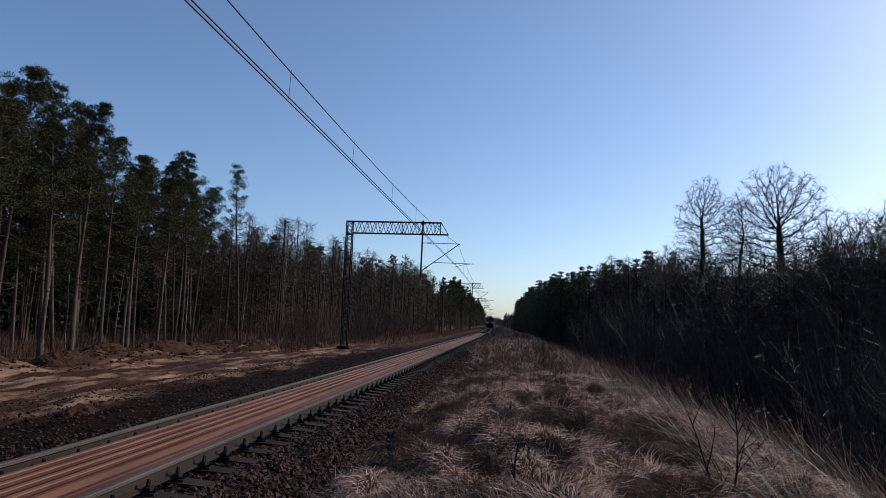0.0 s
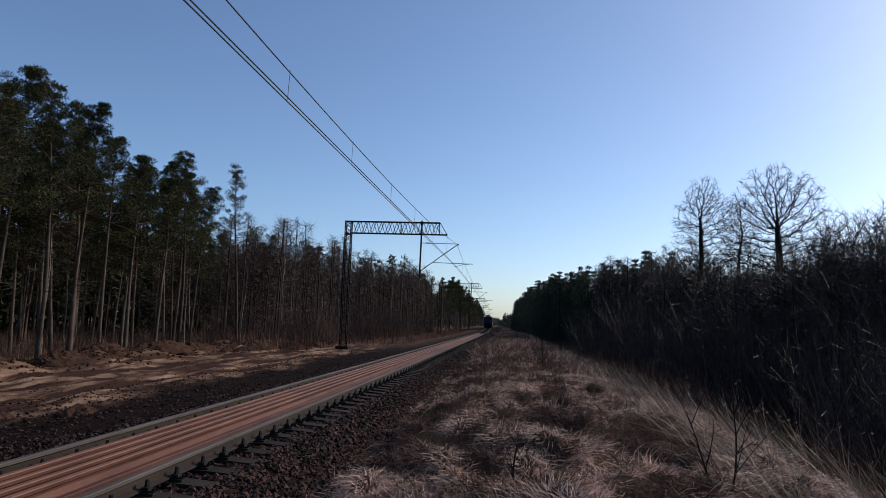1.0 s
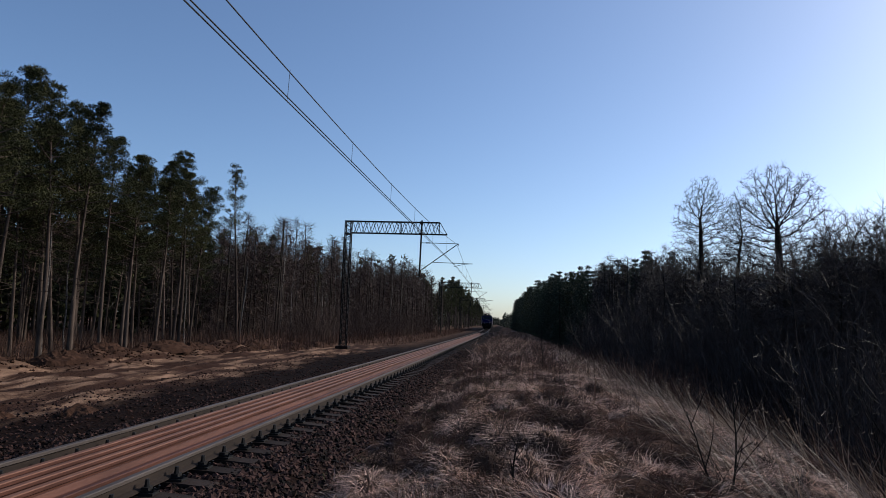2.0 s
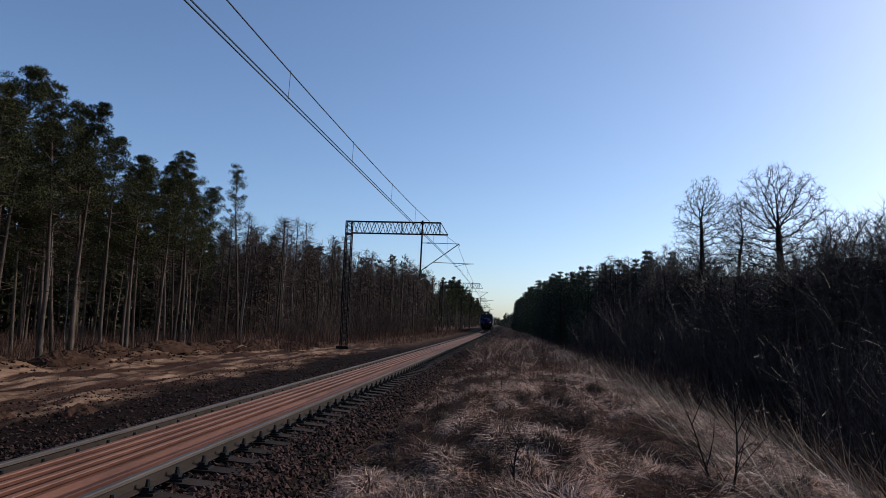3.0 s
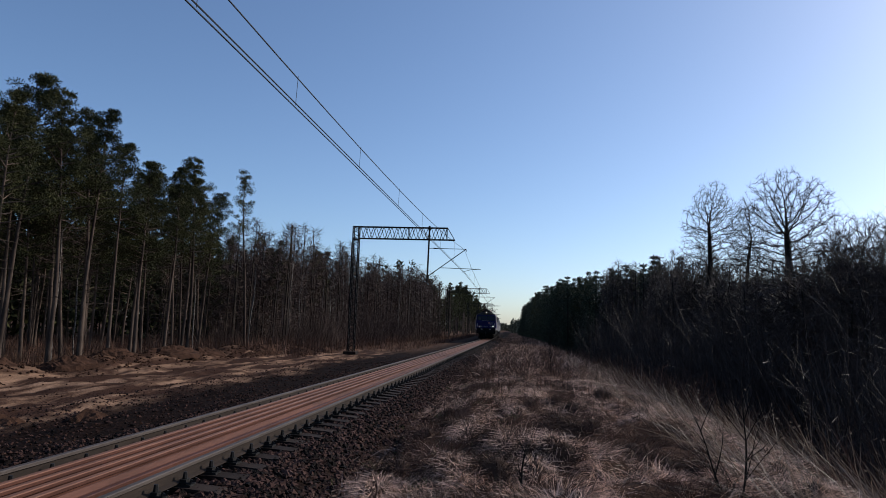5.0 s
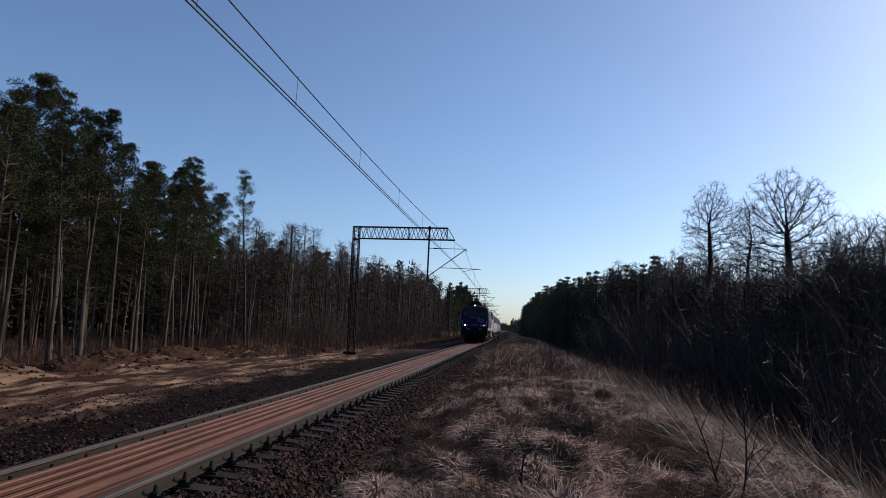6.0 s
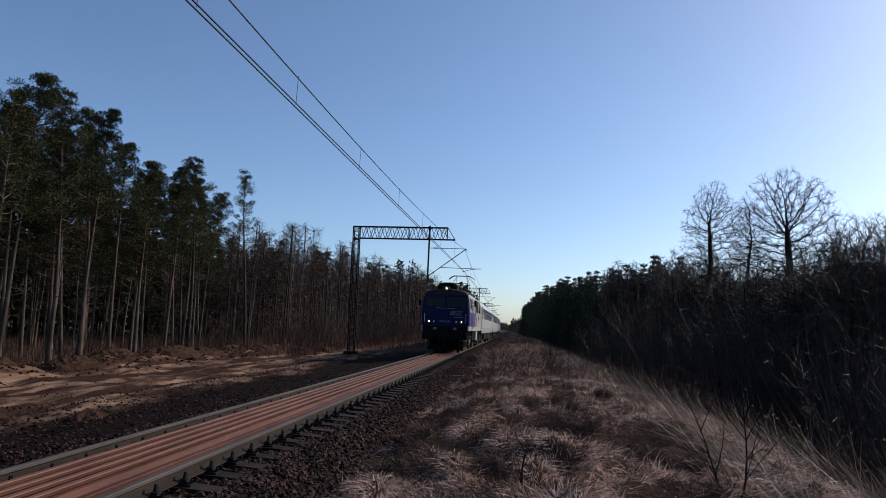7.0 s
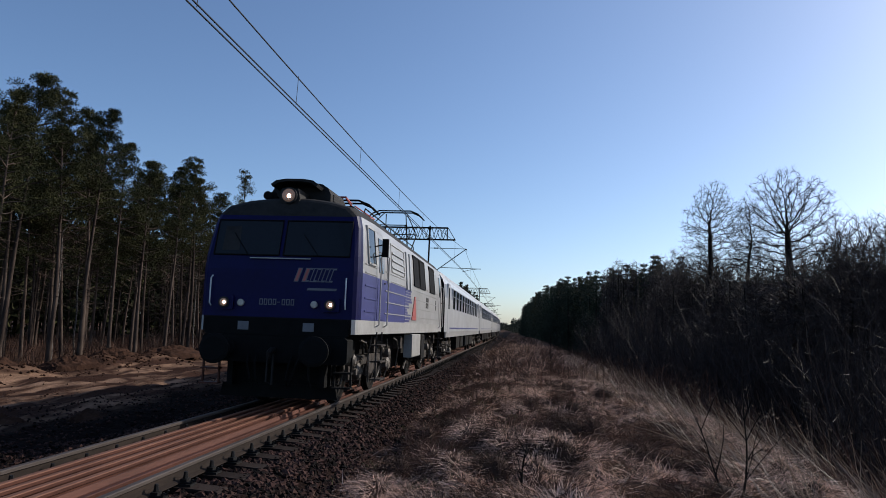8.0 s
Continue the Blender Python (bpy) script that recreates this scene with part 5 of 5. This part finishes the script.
# ---- coaches ----
def coach():
    c = thing("passenger_coach", "light grey passenger coach with a dark band of windows", "coach", "coaches of the train")
    w, length = 1.412, 25.5

    def paint(y, row):
        if row >= 6:
            return 2
        if y < 0 or y > 90:
            return 3
        return 1 if row in (4,) else 0

    b = Build()
    half = 0.28
    loft(b, [(0.0, w - 0.05, 3.98, 3.48), (half, w, 4.04, 3.5), (length - half, w, 4.04, 3.5), (length, w - 0.05, 3.98, 3.48)], paint, False)
    part("body", b, [M_COACH, M_BAND, M_SILVER, M_UNDER, M_SILVER, M_UNDER], c)
    for s in (1, -1):
        X = s * w
        for i in range(11):
            y0 = 3.0 + i * 1.81
            b = Build()
            b.box(*sorted((X - s * 0.06, X + s * 0.004)), y0, y0 + 1.15, 2.36, 3.22)
            wn2 = part("window", b, M_GLASS, c)
            b = Build()
            for a, e, d, f in ((y0 - 0.03, y0 + 1.18, 2.33, 2.36), (y0 - 0.03, y0 + 1.18, 3.22, 3.25), (y0 - 0.03, y0, 2.36, 3.22), (y0 + 1.15, y0 + 1.18, 2.36, 3.22), (y0, y0 + 1.15, 2.9, 2.925)):
                b.box(*sorted((X - s * 0.05, X + s * 0.014)), a, e, d, f)
            part("frame", b, M_COACH, wn2)
        for y0 in (0.75, length - 1.55):
            b = Build()
            b.box(*sorted((X - s * 0.05, X + s * 0.008)), y0, y0 + 0.8, 1.3, 3.36)
            d = part("door", b, M_COACH, c)
            b = Build()
            b.box(*sorted((X - s * 0.05, X + s * 0.014)), y0 + 0.18, y0 + 0.62, 2.3, 3.2)
            part("window", b, M_GLASS, d)
            b = Build()
            for k in range(3):
                b.box(*sorted((X - s * 0.2, X + s * 0.05)), y0, y0 + 0.8, 0.5 + 0.3 * k, 0.53 + 0.3 * k)
            part("footstep", b, M_UNDER, c)
        b = Build()
        b.box(*sorted((X - s * 0.03, X + s * 0.006)), 1.8, length - 1.8, 1.47, 1.53)
        part("waist_stripe", b, M_BLUE, c, "thin blue line along the side")
        b = Build()
        b.box(*sorted((X - s * 0.06, X - s * 0.01)), 0.3, length - 0.3, 1.12, 1.36)
        part("sill", b, M_SILVER, c)
        for y0, y1 in ((6.5, 8.6), (9.2, 11.0), (12.4, 15.4), (16.2, 18.6)):
            b = Build()
            b.box(*sorted((s * 0.7, s * 1.3)), y0, y1, 0.5, 1.15, bevel=0.04)
            part("underfloor_box", b, M_UNDER, c)
    for k in range(9):
        x = -1.0 + k * 0.25
        z = 3.5 + 0.55 * (1 - (abs(x) / 1.35) ** 2.2)
        b = Build()
        b.box(x - 0.012, x + 0.012, 0.3, length - 0.3, z - 0.02, z + 0.02)
        part("roof_rib", b, M_SILVER, c)
    b = Build()
    b.box(-0.8, 0.8, 0.5, length - 0.5, 0.85, 1.36)
    b.box(-0.55, 0.55, 0.8, length - 0.8, 0.35, 0.85)
    part("underframe", b, M_UNDER, c)
    for y, d in ((0, -1), (length, 1)):
        b = Build()
        b.prism([(-0.62, 1.2), (0.62, 1.2), (0.62, 3.4), (-0.62, 3.4)], min(y, y + d * 0.42), max(y, y + d * 0.42))
        part("gangway", b, M_BLACK, c)
    bogie(c, 3.3, 2.5, 0.46, False)
    bogie(c, length - 3.3, 2.5, 0.46, False)
    return c


SPEED, FRONT = 29.3, 11.95
first = coach()
coaches = [first] + [copy_thing(first, pose(0, 0, 0)) for _ in range(4)]


def on_track(y, wheelbase):
    """A vehicle's pose with its front at y, both bogies on the rails."""
    a, c = y + 0.2 * wheelbase, y + 0.8 * wheelbase
    turn = math.degrees(math.atan2(track_x(a) - track_x(c), c - a))
    return pose(track_x(a) + (a - y) * math.tan(radians(turn)), y, 0, 0, 0, turn)


def motions():
    times = [k * 0.5 for k in range(17)]
    front = [FRONT + SPEED * (8.0 - t) for t in times]
    walk(loco, [(t, on_track(y, 14.7)) for t, y in zip(times, front)])
    for i, c in enumerate(coaches):
        walk(c, [(t, on_track(y + 15.75 + i * 26.4, 25.5)) for t, y in zip(times, front)])
    for w, y, r in WHEELS:
        walk(w, [(k / FPS, pose(0, y, r, math.degrees(SPEED * k / FPS / r))) for k in range(241)])


# ---- grass, stems and earth ----
def blades(name, roots, length, width, lean, seed, mats, label, category="grass", bend=0.5, drift=(0.0, 0.0), comb=False):
    """Many grass blades in one mesh; roots is a list of (x, y), lean the share by which they lie down, drift the way they lean together; combed blades lie in swirls."""
    rng = np.random.default_rng(seed)
    n = len(roots)
    p = np.array([(x, y, land(x, y) - 0.02) for x, y in roots])
    a = rng.uniform(0, 2 * np.pi, n)
    if comb:
        a = np.array([9.0 * bump_at(x, y, 0.8) + 2.2 for x, y in roots]) + rng.normal(0, 0.6, n)
    flat = np.clip(rng.normal(lean, 0.28, n), 0.02, 1.25)
    d = np.stack([np.cos(a) * flat + drift[0], np.sin(a) * flat + drift[1], np.maximum(0.08, 1 - 0.75 * flat)], 1)
    d /= np.linalg.norm(d, axis=1, keepdims=True)
    ln = length * rng.uniform(0.5, 1.4, (n, 1))
    side = np.cross(d, rng.normal(0, 1, (n, 3)))
    side /= np.linalg.norm(side, axis=1, keepdims=True)
    wd = width * rng.uniform(0.6, 1.4, (n, 1)) * side
    m = p + d * ln * 0.55
    d2 = d + np.stack([np.cos(a) * bend, np.sin(a) * bend, np.full(n, -bend)], 1) * rng.uniform(0, 1, (n, 1))
    e = m + d2 * ln * 0.5
    v = np.stack([p - wd, p + wd, m + wd * 0.7, m - wd * 0.7, e], 1).reshape(-1, 3)
    me = bpy.data.meshes.new(name)
    i = np.arange(n)[:, None] * 5
    quads, tris = (i + np.array([0, 1, 2, 3])).tolist(), (i + np.array([3, 2, 4])).tolist()
    me.from_pydata(v.tolist(), [], quads + tris)
    me.materials.append(mats)
    return tagged(new(name, me), label, category, kind="stuff")


gr = np.random.default_rng(42)


def tufted(count, per, xr, yr, radius, far=True, patch=0.0):
    """Roots in tufts, denser towards the near end; patch above 0 keeps to some patches of the bank, below 0 to the others."""
    out = []
    while len(out) < count * per:
        y = yr[0] * (yr[1] / yr[0]) ** gr.random() if far else gr.uniform(*yr)
        x = gr.uniform(*xr) + track_x(y) - TRACK_X
        if patch * (bump_at(x + 11.1, y, 0.75) + 0.5 * bump_at(x, y, 1.9)) < abs(patch) * gr.uniform(-0.35, 0.1):
            continue
        k = 1 + max(0, y - 10) / 25
        for _ in range(per):
            out.append((x + gr.normal(0, radius * k), y + gr.normal(0, radius * k)))
    return out


blades("dry_grass", tufted(4600, 27, (-2.1, 6.0), (4.6, 34), 0.09, patch=1.0), 0.22, 0.0036, 0.95, 1, M_STRAW, "matted dry straw-coloured grass on the bank", comb=True)
blades("dry_grass", tufted(420, 20, (-2.0, 5.5), (26, 150), 0.16, patch=1.0), 0.5, 0.009, 0.7, 2, M_STRAW, "matted dry straw-coloured grass on the bank", comb=True)
blades("brown_grass", tufted(900, 20, (-2.0, 5.5), (24, 150), 0.16), 0.5, 0.009, 0.6, 19, M_BROWN, "withered brown grass along the far bank")
blades("brown_grass", tufted(2000, 24, (-2.3, 6.5), (4.6, 34), 0.10, patch=-1.0), 0.25, 0.0036, 0.75, 3, M_BROWN, "withered brown grass among the straw", comb=True)
# Dark blades that put the shade of the hollows into the colour.
blades("shaded_sedge", tufted(200, 24, (-2.2, 6.5), (4.6, 34), 0.10, patch=-1.0), 0.22, 0.0036, 0.8, 17, M_SHADED_SEDGE, "dead sedge darkened as the shaded hollows between the straw patches")
blades("green_grass", tufted(170, 26, (-2.2, 0.3), (5.5, 30), 0.09), 0.13, 0.004, 0.5, 4, M_MOSS, "small green grass tufts at the ballast edge")


def tussock(seed, m):
    """A tight dome of dead roots, shaded by colour, under a thatch of long overhanging blades."""
    g = random.Random(seed)
    t = thing("grass_tussock", "rounded tussock of dry overhanging grass on the bank", "grass", "tussocks on the bank")
    b = Build()
    n, rings = 12, 5
    for j in range(rings):
        f = j / (rings - 1)
        for i in range(n):
            a = 6.283 * i / n
            k = 0.2 * math.cos(f * 1.45) * (1 + 0.3 * noise.noise((math.cos(a) * 2, math.sin(a) * 2, seed + f * 2)))
            b.v.append((math.cos(a) * k, math.sin(a) * k, -0.1 + 0.29 * math.sin(f * 1.5)))
    for j in range(rings - 1):
        for i in range(n):
            p, q = j * n + i, j * n + (i + 1) % n
            b.f.append((p, q, q + n, p + n))
            b.m.append(1)
    b.f.append(tuple(range((rings - 1) * n, rings * n)))
    b.m.append(1)
    part("shaded_root_dome", b, M_SHADED_SEDGE, t, "tight base of dead roots, coloured dark as tussock shade")
    b = Build()
    sweep = Vector((g.uniform(-0.7, -0.2), g.uniform(0.3, 0.9), 0))
    for _ in range(400):
        a = g.uniform(0, 6.28)
        k = g.random() ** 0.5
        p = Vector((math.cos(a) * 0.16 * k, math.sin(a) * 0.16 * k, 0.12 - 0.2 * k * k))
        out = (Vector((math.cos(a), math.sin(a), 0)) + sweep * g.random()).normalized()
        d = (out * (0.3 + 0.9 * k) + Vector((g.uniform(-.3, .3), g.uniform(-.3, .3), 1.0 - 0.3 * k))).normalized()
        ln = g.uniform(0.16, 0.4)
        w = d.cross(Vector((g.uniform(-1, 1), g.uniform(-1, 1), g.uniform(-1, 1)))).normalized() * 0.0026
        m1 = p + d * ln * 0.45
        m2 = m1 + (d + out * 0.8 - Vector((0, 0, 0.65)) + Vector((g.uniform(-.3, .3), g.uniform(-.3, .3), 0))).normalized() * ln * 0.35
        e = m2 + (out * 0.7 - Vector((g.uniform(-.5, .5), g.uniform(-.5, .5), 1.1))).normalized() * ln * 0.45
        b.face((p - w, p + w, m1 + w, m1 - w))
        b.face((m1 - w, m1 + w, m2 + w * 0.8, m2 - w * 0.8))
        b.face((m2 - w * 0.8, m2 + w * 0.8, e))
    part("thatch", b, m, t)
    return t


TUSSOCKS = [tussock(100 + i, (M_STRAW, M_SHADED_SEDGE, M_BROWN)[i]) for i in range(3)]
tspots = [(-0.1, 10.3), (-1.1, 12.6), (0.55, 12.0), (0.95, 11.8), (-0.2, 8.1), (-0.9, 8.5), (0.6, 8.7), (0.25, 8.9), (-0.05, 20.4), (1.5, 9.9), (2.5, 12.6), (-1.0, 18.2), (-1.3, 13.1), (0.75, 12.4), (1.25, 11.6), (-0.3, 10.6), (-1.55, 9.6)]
# Spots so far: tussocks mostly coloured dark for their shadow sides.
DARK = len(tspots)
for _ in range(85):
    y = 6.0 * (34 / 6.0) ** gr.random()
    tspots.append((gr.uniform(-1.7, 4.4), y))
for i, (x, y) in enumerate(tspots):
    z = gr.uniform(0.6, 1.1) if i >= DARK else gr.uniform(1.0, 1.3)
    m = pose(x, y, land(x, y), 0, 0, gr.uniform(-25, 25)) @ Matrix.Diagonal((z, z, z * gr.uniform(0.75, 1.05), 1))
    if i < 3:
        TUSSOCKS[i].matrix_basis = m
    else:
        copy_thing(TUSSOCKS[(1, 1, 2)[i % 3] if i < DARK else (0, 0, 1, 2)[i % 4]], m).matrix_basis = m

# long bleached stems that lean over on the slope, some with seed heads
reed_roots = []
for _ in range(2800):
    y = 5.5 * (36 / 5.5) ** gr.random()
    reed_roots.append((gr.uniform(2.6, 7.6), y))
blades("tall_dry_stems", reed_roots, 1.05, 0.0045, 0.42, 6, M_REED, "long bleached stems leaning over the slope", "grass", 0.35, (-0.75, 0.05))
blades("tall_dry_stems", [(gr.uniform(4.5, 10.5), 7 * (48 / 7) ** gr.random()) for _ in range(2200)], 1.15, 0.0045, 0.3, 7, M_BROWN, "tall withered brown stems in the ditch", "grass", 0.3, (-0.45, 0.0))
blades("dry_weeds", [(gr.uniform(-1.6, 3.0), 14 * (110 / 14) ** gr.random()) for _ in range(1500)], 0.62, 0.006, 0.2, 8, M_BROWN, "thin upright dry weeds along the bank", "weeds", 0.15)
blades("undergrowth", [(gr.uniform(-24, -13.5) - 0.02 * max(0, y - 50), y) for y in gr.uniform(42, 150, 9000)], 0.95, 0.016, 0.2, 9, M_BROWN, "brown dead undergrowth before the wood", "undergrowth", 0.15)
blades("undergrowth", [(gr.uniform(-46, -19.5), y) for y in gr.uniform(16, 60, 7000)], 0.75, 0.013, 0.25, 10, M_BROWN, "brown dead undergrowth under the pines", "undergrowth", 0.15)


def seed_heads():
    b = Build()
    g = random.Random(15)
    for _ in range(70):
        y = 8 * (22 / 8) ** g.random()
        x = g.uniform(2.6, 6.6)
        z = land(x, y)
        h = g.uniform(0.6, 1.05)
        lean = Vector((g.uniform(-0.5, 0.05), g.uniform(-0.1, 0.1), 1)).normalized()
        p = Vector((x, y, z))
        q = p + lean * h
        b.tube([p, p.lerp(q, 0.6), q + Vector((-0.05, 0, 0))], [0.004, 0.003, 0.002], 3)
        for _ in range(16):
            d = Vector((g.uniform(-1, 1), g.uniform(-1, 1), g.uniform(-0.2, 1))) * 0.032
            s = Vector((g.uniform(-1, 1), g.uniform(-1, 1), g.uniform(-1, 1))).normalized() * 0.0045
            b.face((q - s, q + s, q + d))
    return tagged(part("seed_heads", b, M_REED), "fluffy pale seed heads on dry stalks", "weeds", kind="stuff")


seed_heads()


def sapling(seed, x, y, height, leanx):
    """A dark forked sapling with a few thin twigs."""
    g = random.Random(seed)
    t = thing("sapling", "thin dark leafless sapling in the dry grass", "sapling", "saplings on the bank", at=pose(x, y, land(x, y)))
    b = Build()
    pts = wander(g, (0, 0, -0.1), (leanx, 0.0, 1), height, 7, 0.10, 0.03)
    b.tube(pts, [0.016 * (1 - 0.8 * i / 7) for i in range(8)], 6)
    part("stem", b, M_DARKBARK, t)
    for k in range(11):
        i = 1 + k * 6 // 11
        d = (g.choice((-1, 1)) * g.uniform(0.3, 0.8), g.uniform(-0.4, 0.4), 1)
        b = Build()
        b.tube(wander(g, pts[i], d, height * g.uniform(0.2, 0.5), 3, 0.2, 0.05), [0.007, 0.005, 0.004, 0.002], 4)
        part("twig", b, M_DARKBARK, t)


for k, (x, y, h, lx) in enumerate(((2.42, 8.0, 1.5, 0.36), (2.38, 8.08, 1.15, -0.22), (4.35, 8.6, 1.25, 0.02), (0.1, 7.4, 0.6, 0.05), (1.35, 27, 1.7, 0.05), (1.9, 38, 2.0, -0.1), (0.6, 45, 1.6, 0.1))):
    sapling(200 + k, x, y, h, lx)

# heaped earth and turned soil beside the wood
stones("earth_clods", 1900, lambda g: (-17.6 + g.normal(0, 0.9), g.uniform(19, 60)), 0.07, 11, M_CLOD, "heaped dark clods of dug earth")
stones("earth_clods", 900, lambda g: (g.uniform(-16.5, -7.2), near_y(g, 10, 50)), 0.03, 12, M_CLOD, "scattered clods on the tracked sand")


def mound(seed, x, y, rx, ry, h, label):
    g = random.Random(seed)
    b = Build()
    n, rings = 40, 16
    for j in range(rings + 1):
        f = j / rings
        for i in range(n):
            a = 6.283 * i / n
            k = 1 + 0.25 * noise.noise((math.cos(a) * 1.5, math.sin(a) * 1.5, seed + f))
            q = (math.cos(a) * rx * f * k, math.sin(a) * ry * f * k)
            top = h * (1 - f ** 1.6) * (1 + 0.5 * noise.noise((q[0] * 2.2, q[1] * 2.2, seed * 1.7))) + 0.16 * h ** 0.5 * noise.noise((q[0] * 4.5, q[1] * 4.5, seed)) + 0.05 * noise.noise((q[0] * 11, q[1] * 11, seed))
            b.v.append((q[0], q[1], top - 0.12 * (f > 0.99)))
    for j in range(rings):
        for i in range(n):
            a, c = j * n + i, j * n + (i + 1) % n
            b.f.append((a, a + n, c + n, c))
            b.m.append(0)
    ob = tagged(part("earth_mound", b, M_CLOD), label, "mound", "heaps of dug earth")
    ob.matrix_basis = pose(x, y, land(x, y) - 0.03)


for k, (x, y, rx, ry, h) in enumerate(((-18.0, 34.8, 1.2, 2.6, 0.42), (-17.7, 38.0, 1.0, 2.0, 0.5), (-18.2, 30.0, 1.2, 1.6, 0.4), (-16.0, 41.0, 1.0, 1.5, 0.36), (-16.6, 44.5, 1.0, 2.2, 0.45), (-8.9, 13.9, 0.45, 0.55, 0.2),
                                       (-10.2, 13.0, 0.5, 0.5, 0.16), (-17.6, 26.0, 1.0, 1.5, 0.35), (-18.4, 22.4, 1.2, 1.6, 0.4), (-15.0, 47.5, 1.2, 1.6, 0.35), (-14.6, 52.0, 1.2, 1.8, 0.35))):
    mound(k + 3, x, y, rx, ry, h, "low heap of dark dug earth beside the sand track")

blades("undergrowth", [(track_x(y) - gr.uniform(5.2, 10.5), y) for y in gr.uniform(58, 230, 5000)], 0.55, 0.014, 0.3, 16, M_BROWN, "brown dead undergrowth along the cleared bed", "undergrowth", 0.2)
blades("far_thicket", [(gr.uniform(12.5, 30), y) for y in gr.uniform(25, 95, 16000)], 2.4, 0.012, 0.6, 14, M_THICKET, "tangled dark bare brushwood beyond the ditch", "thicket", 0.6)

motions()
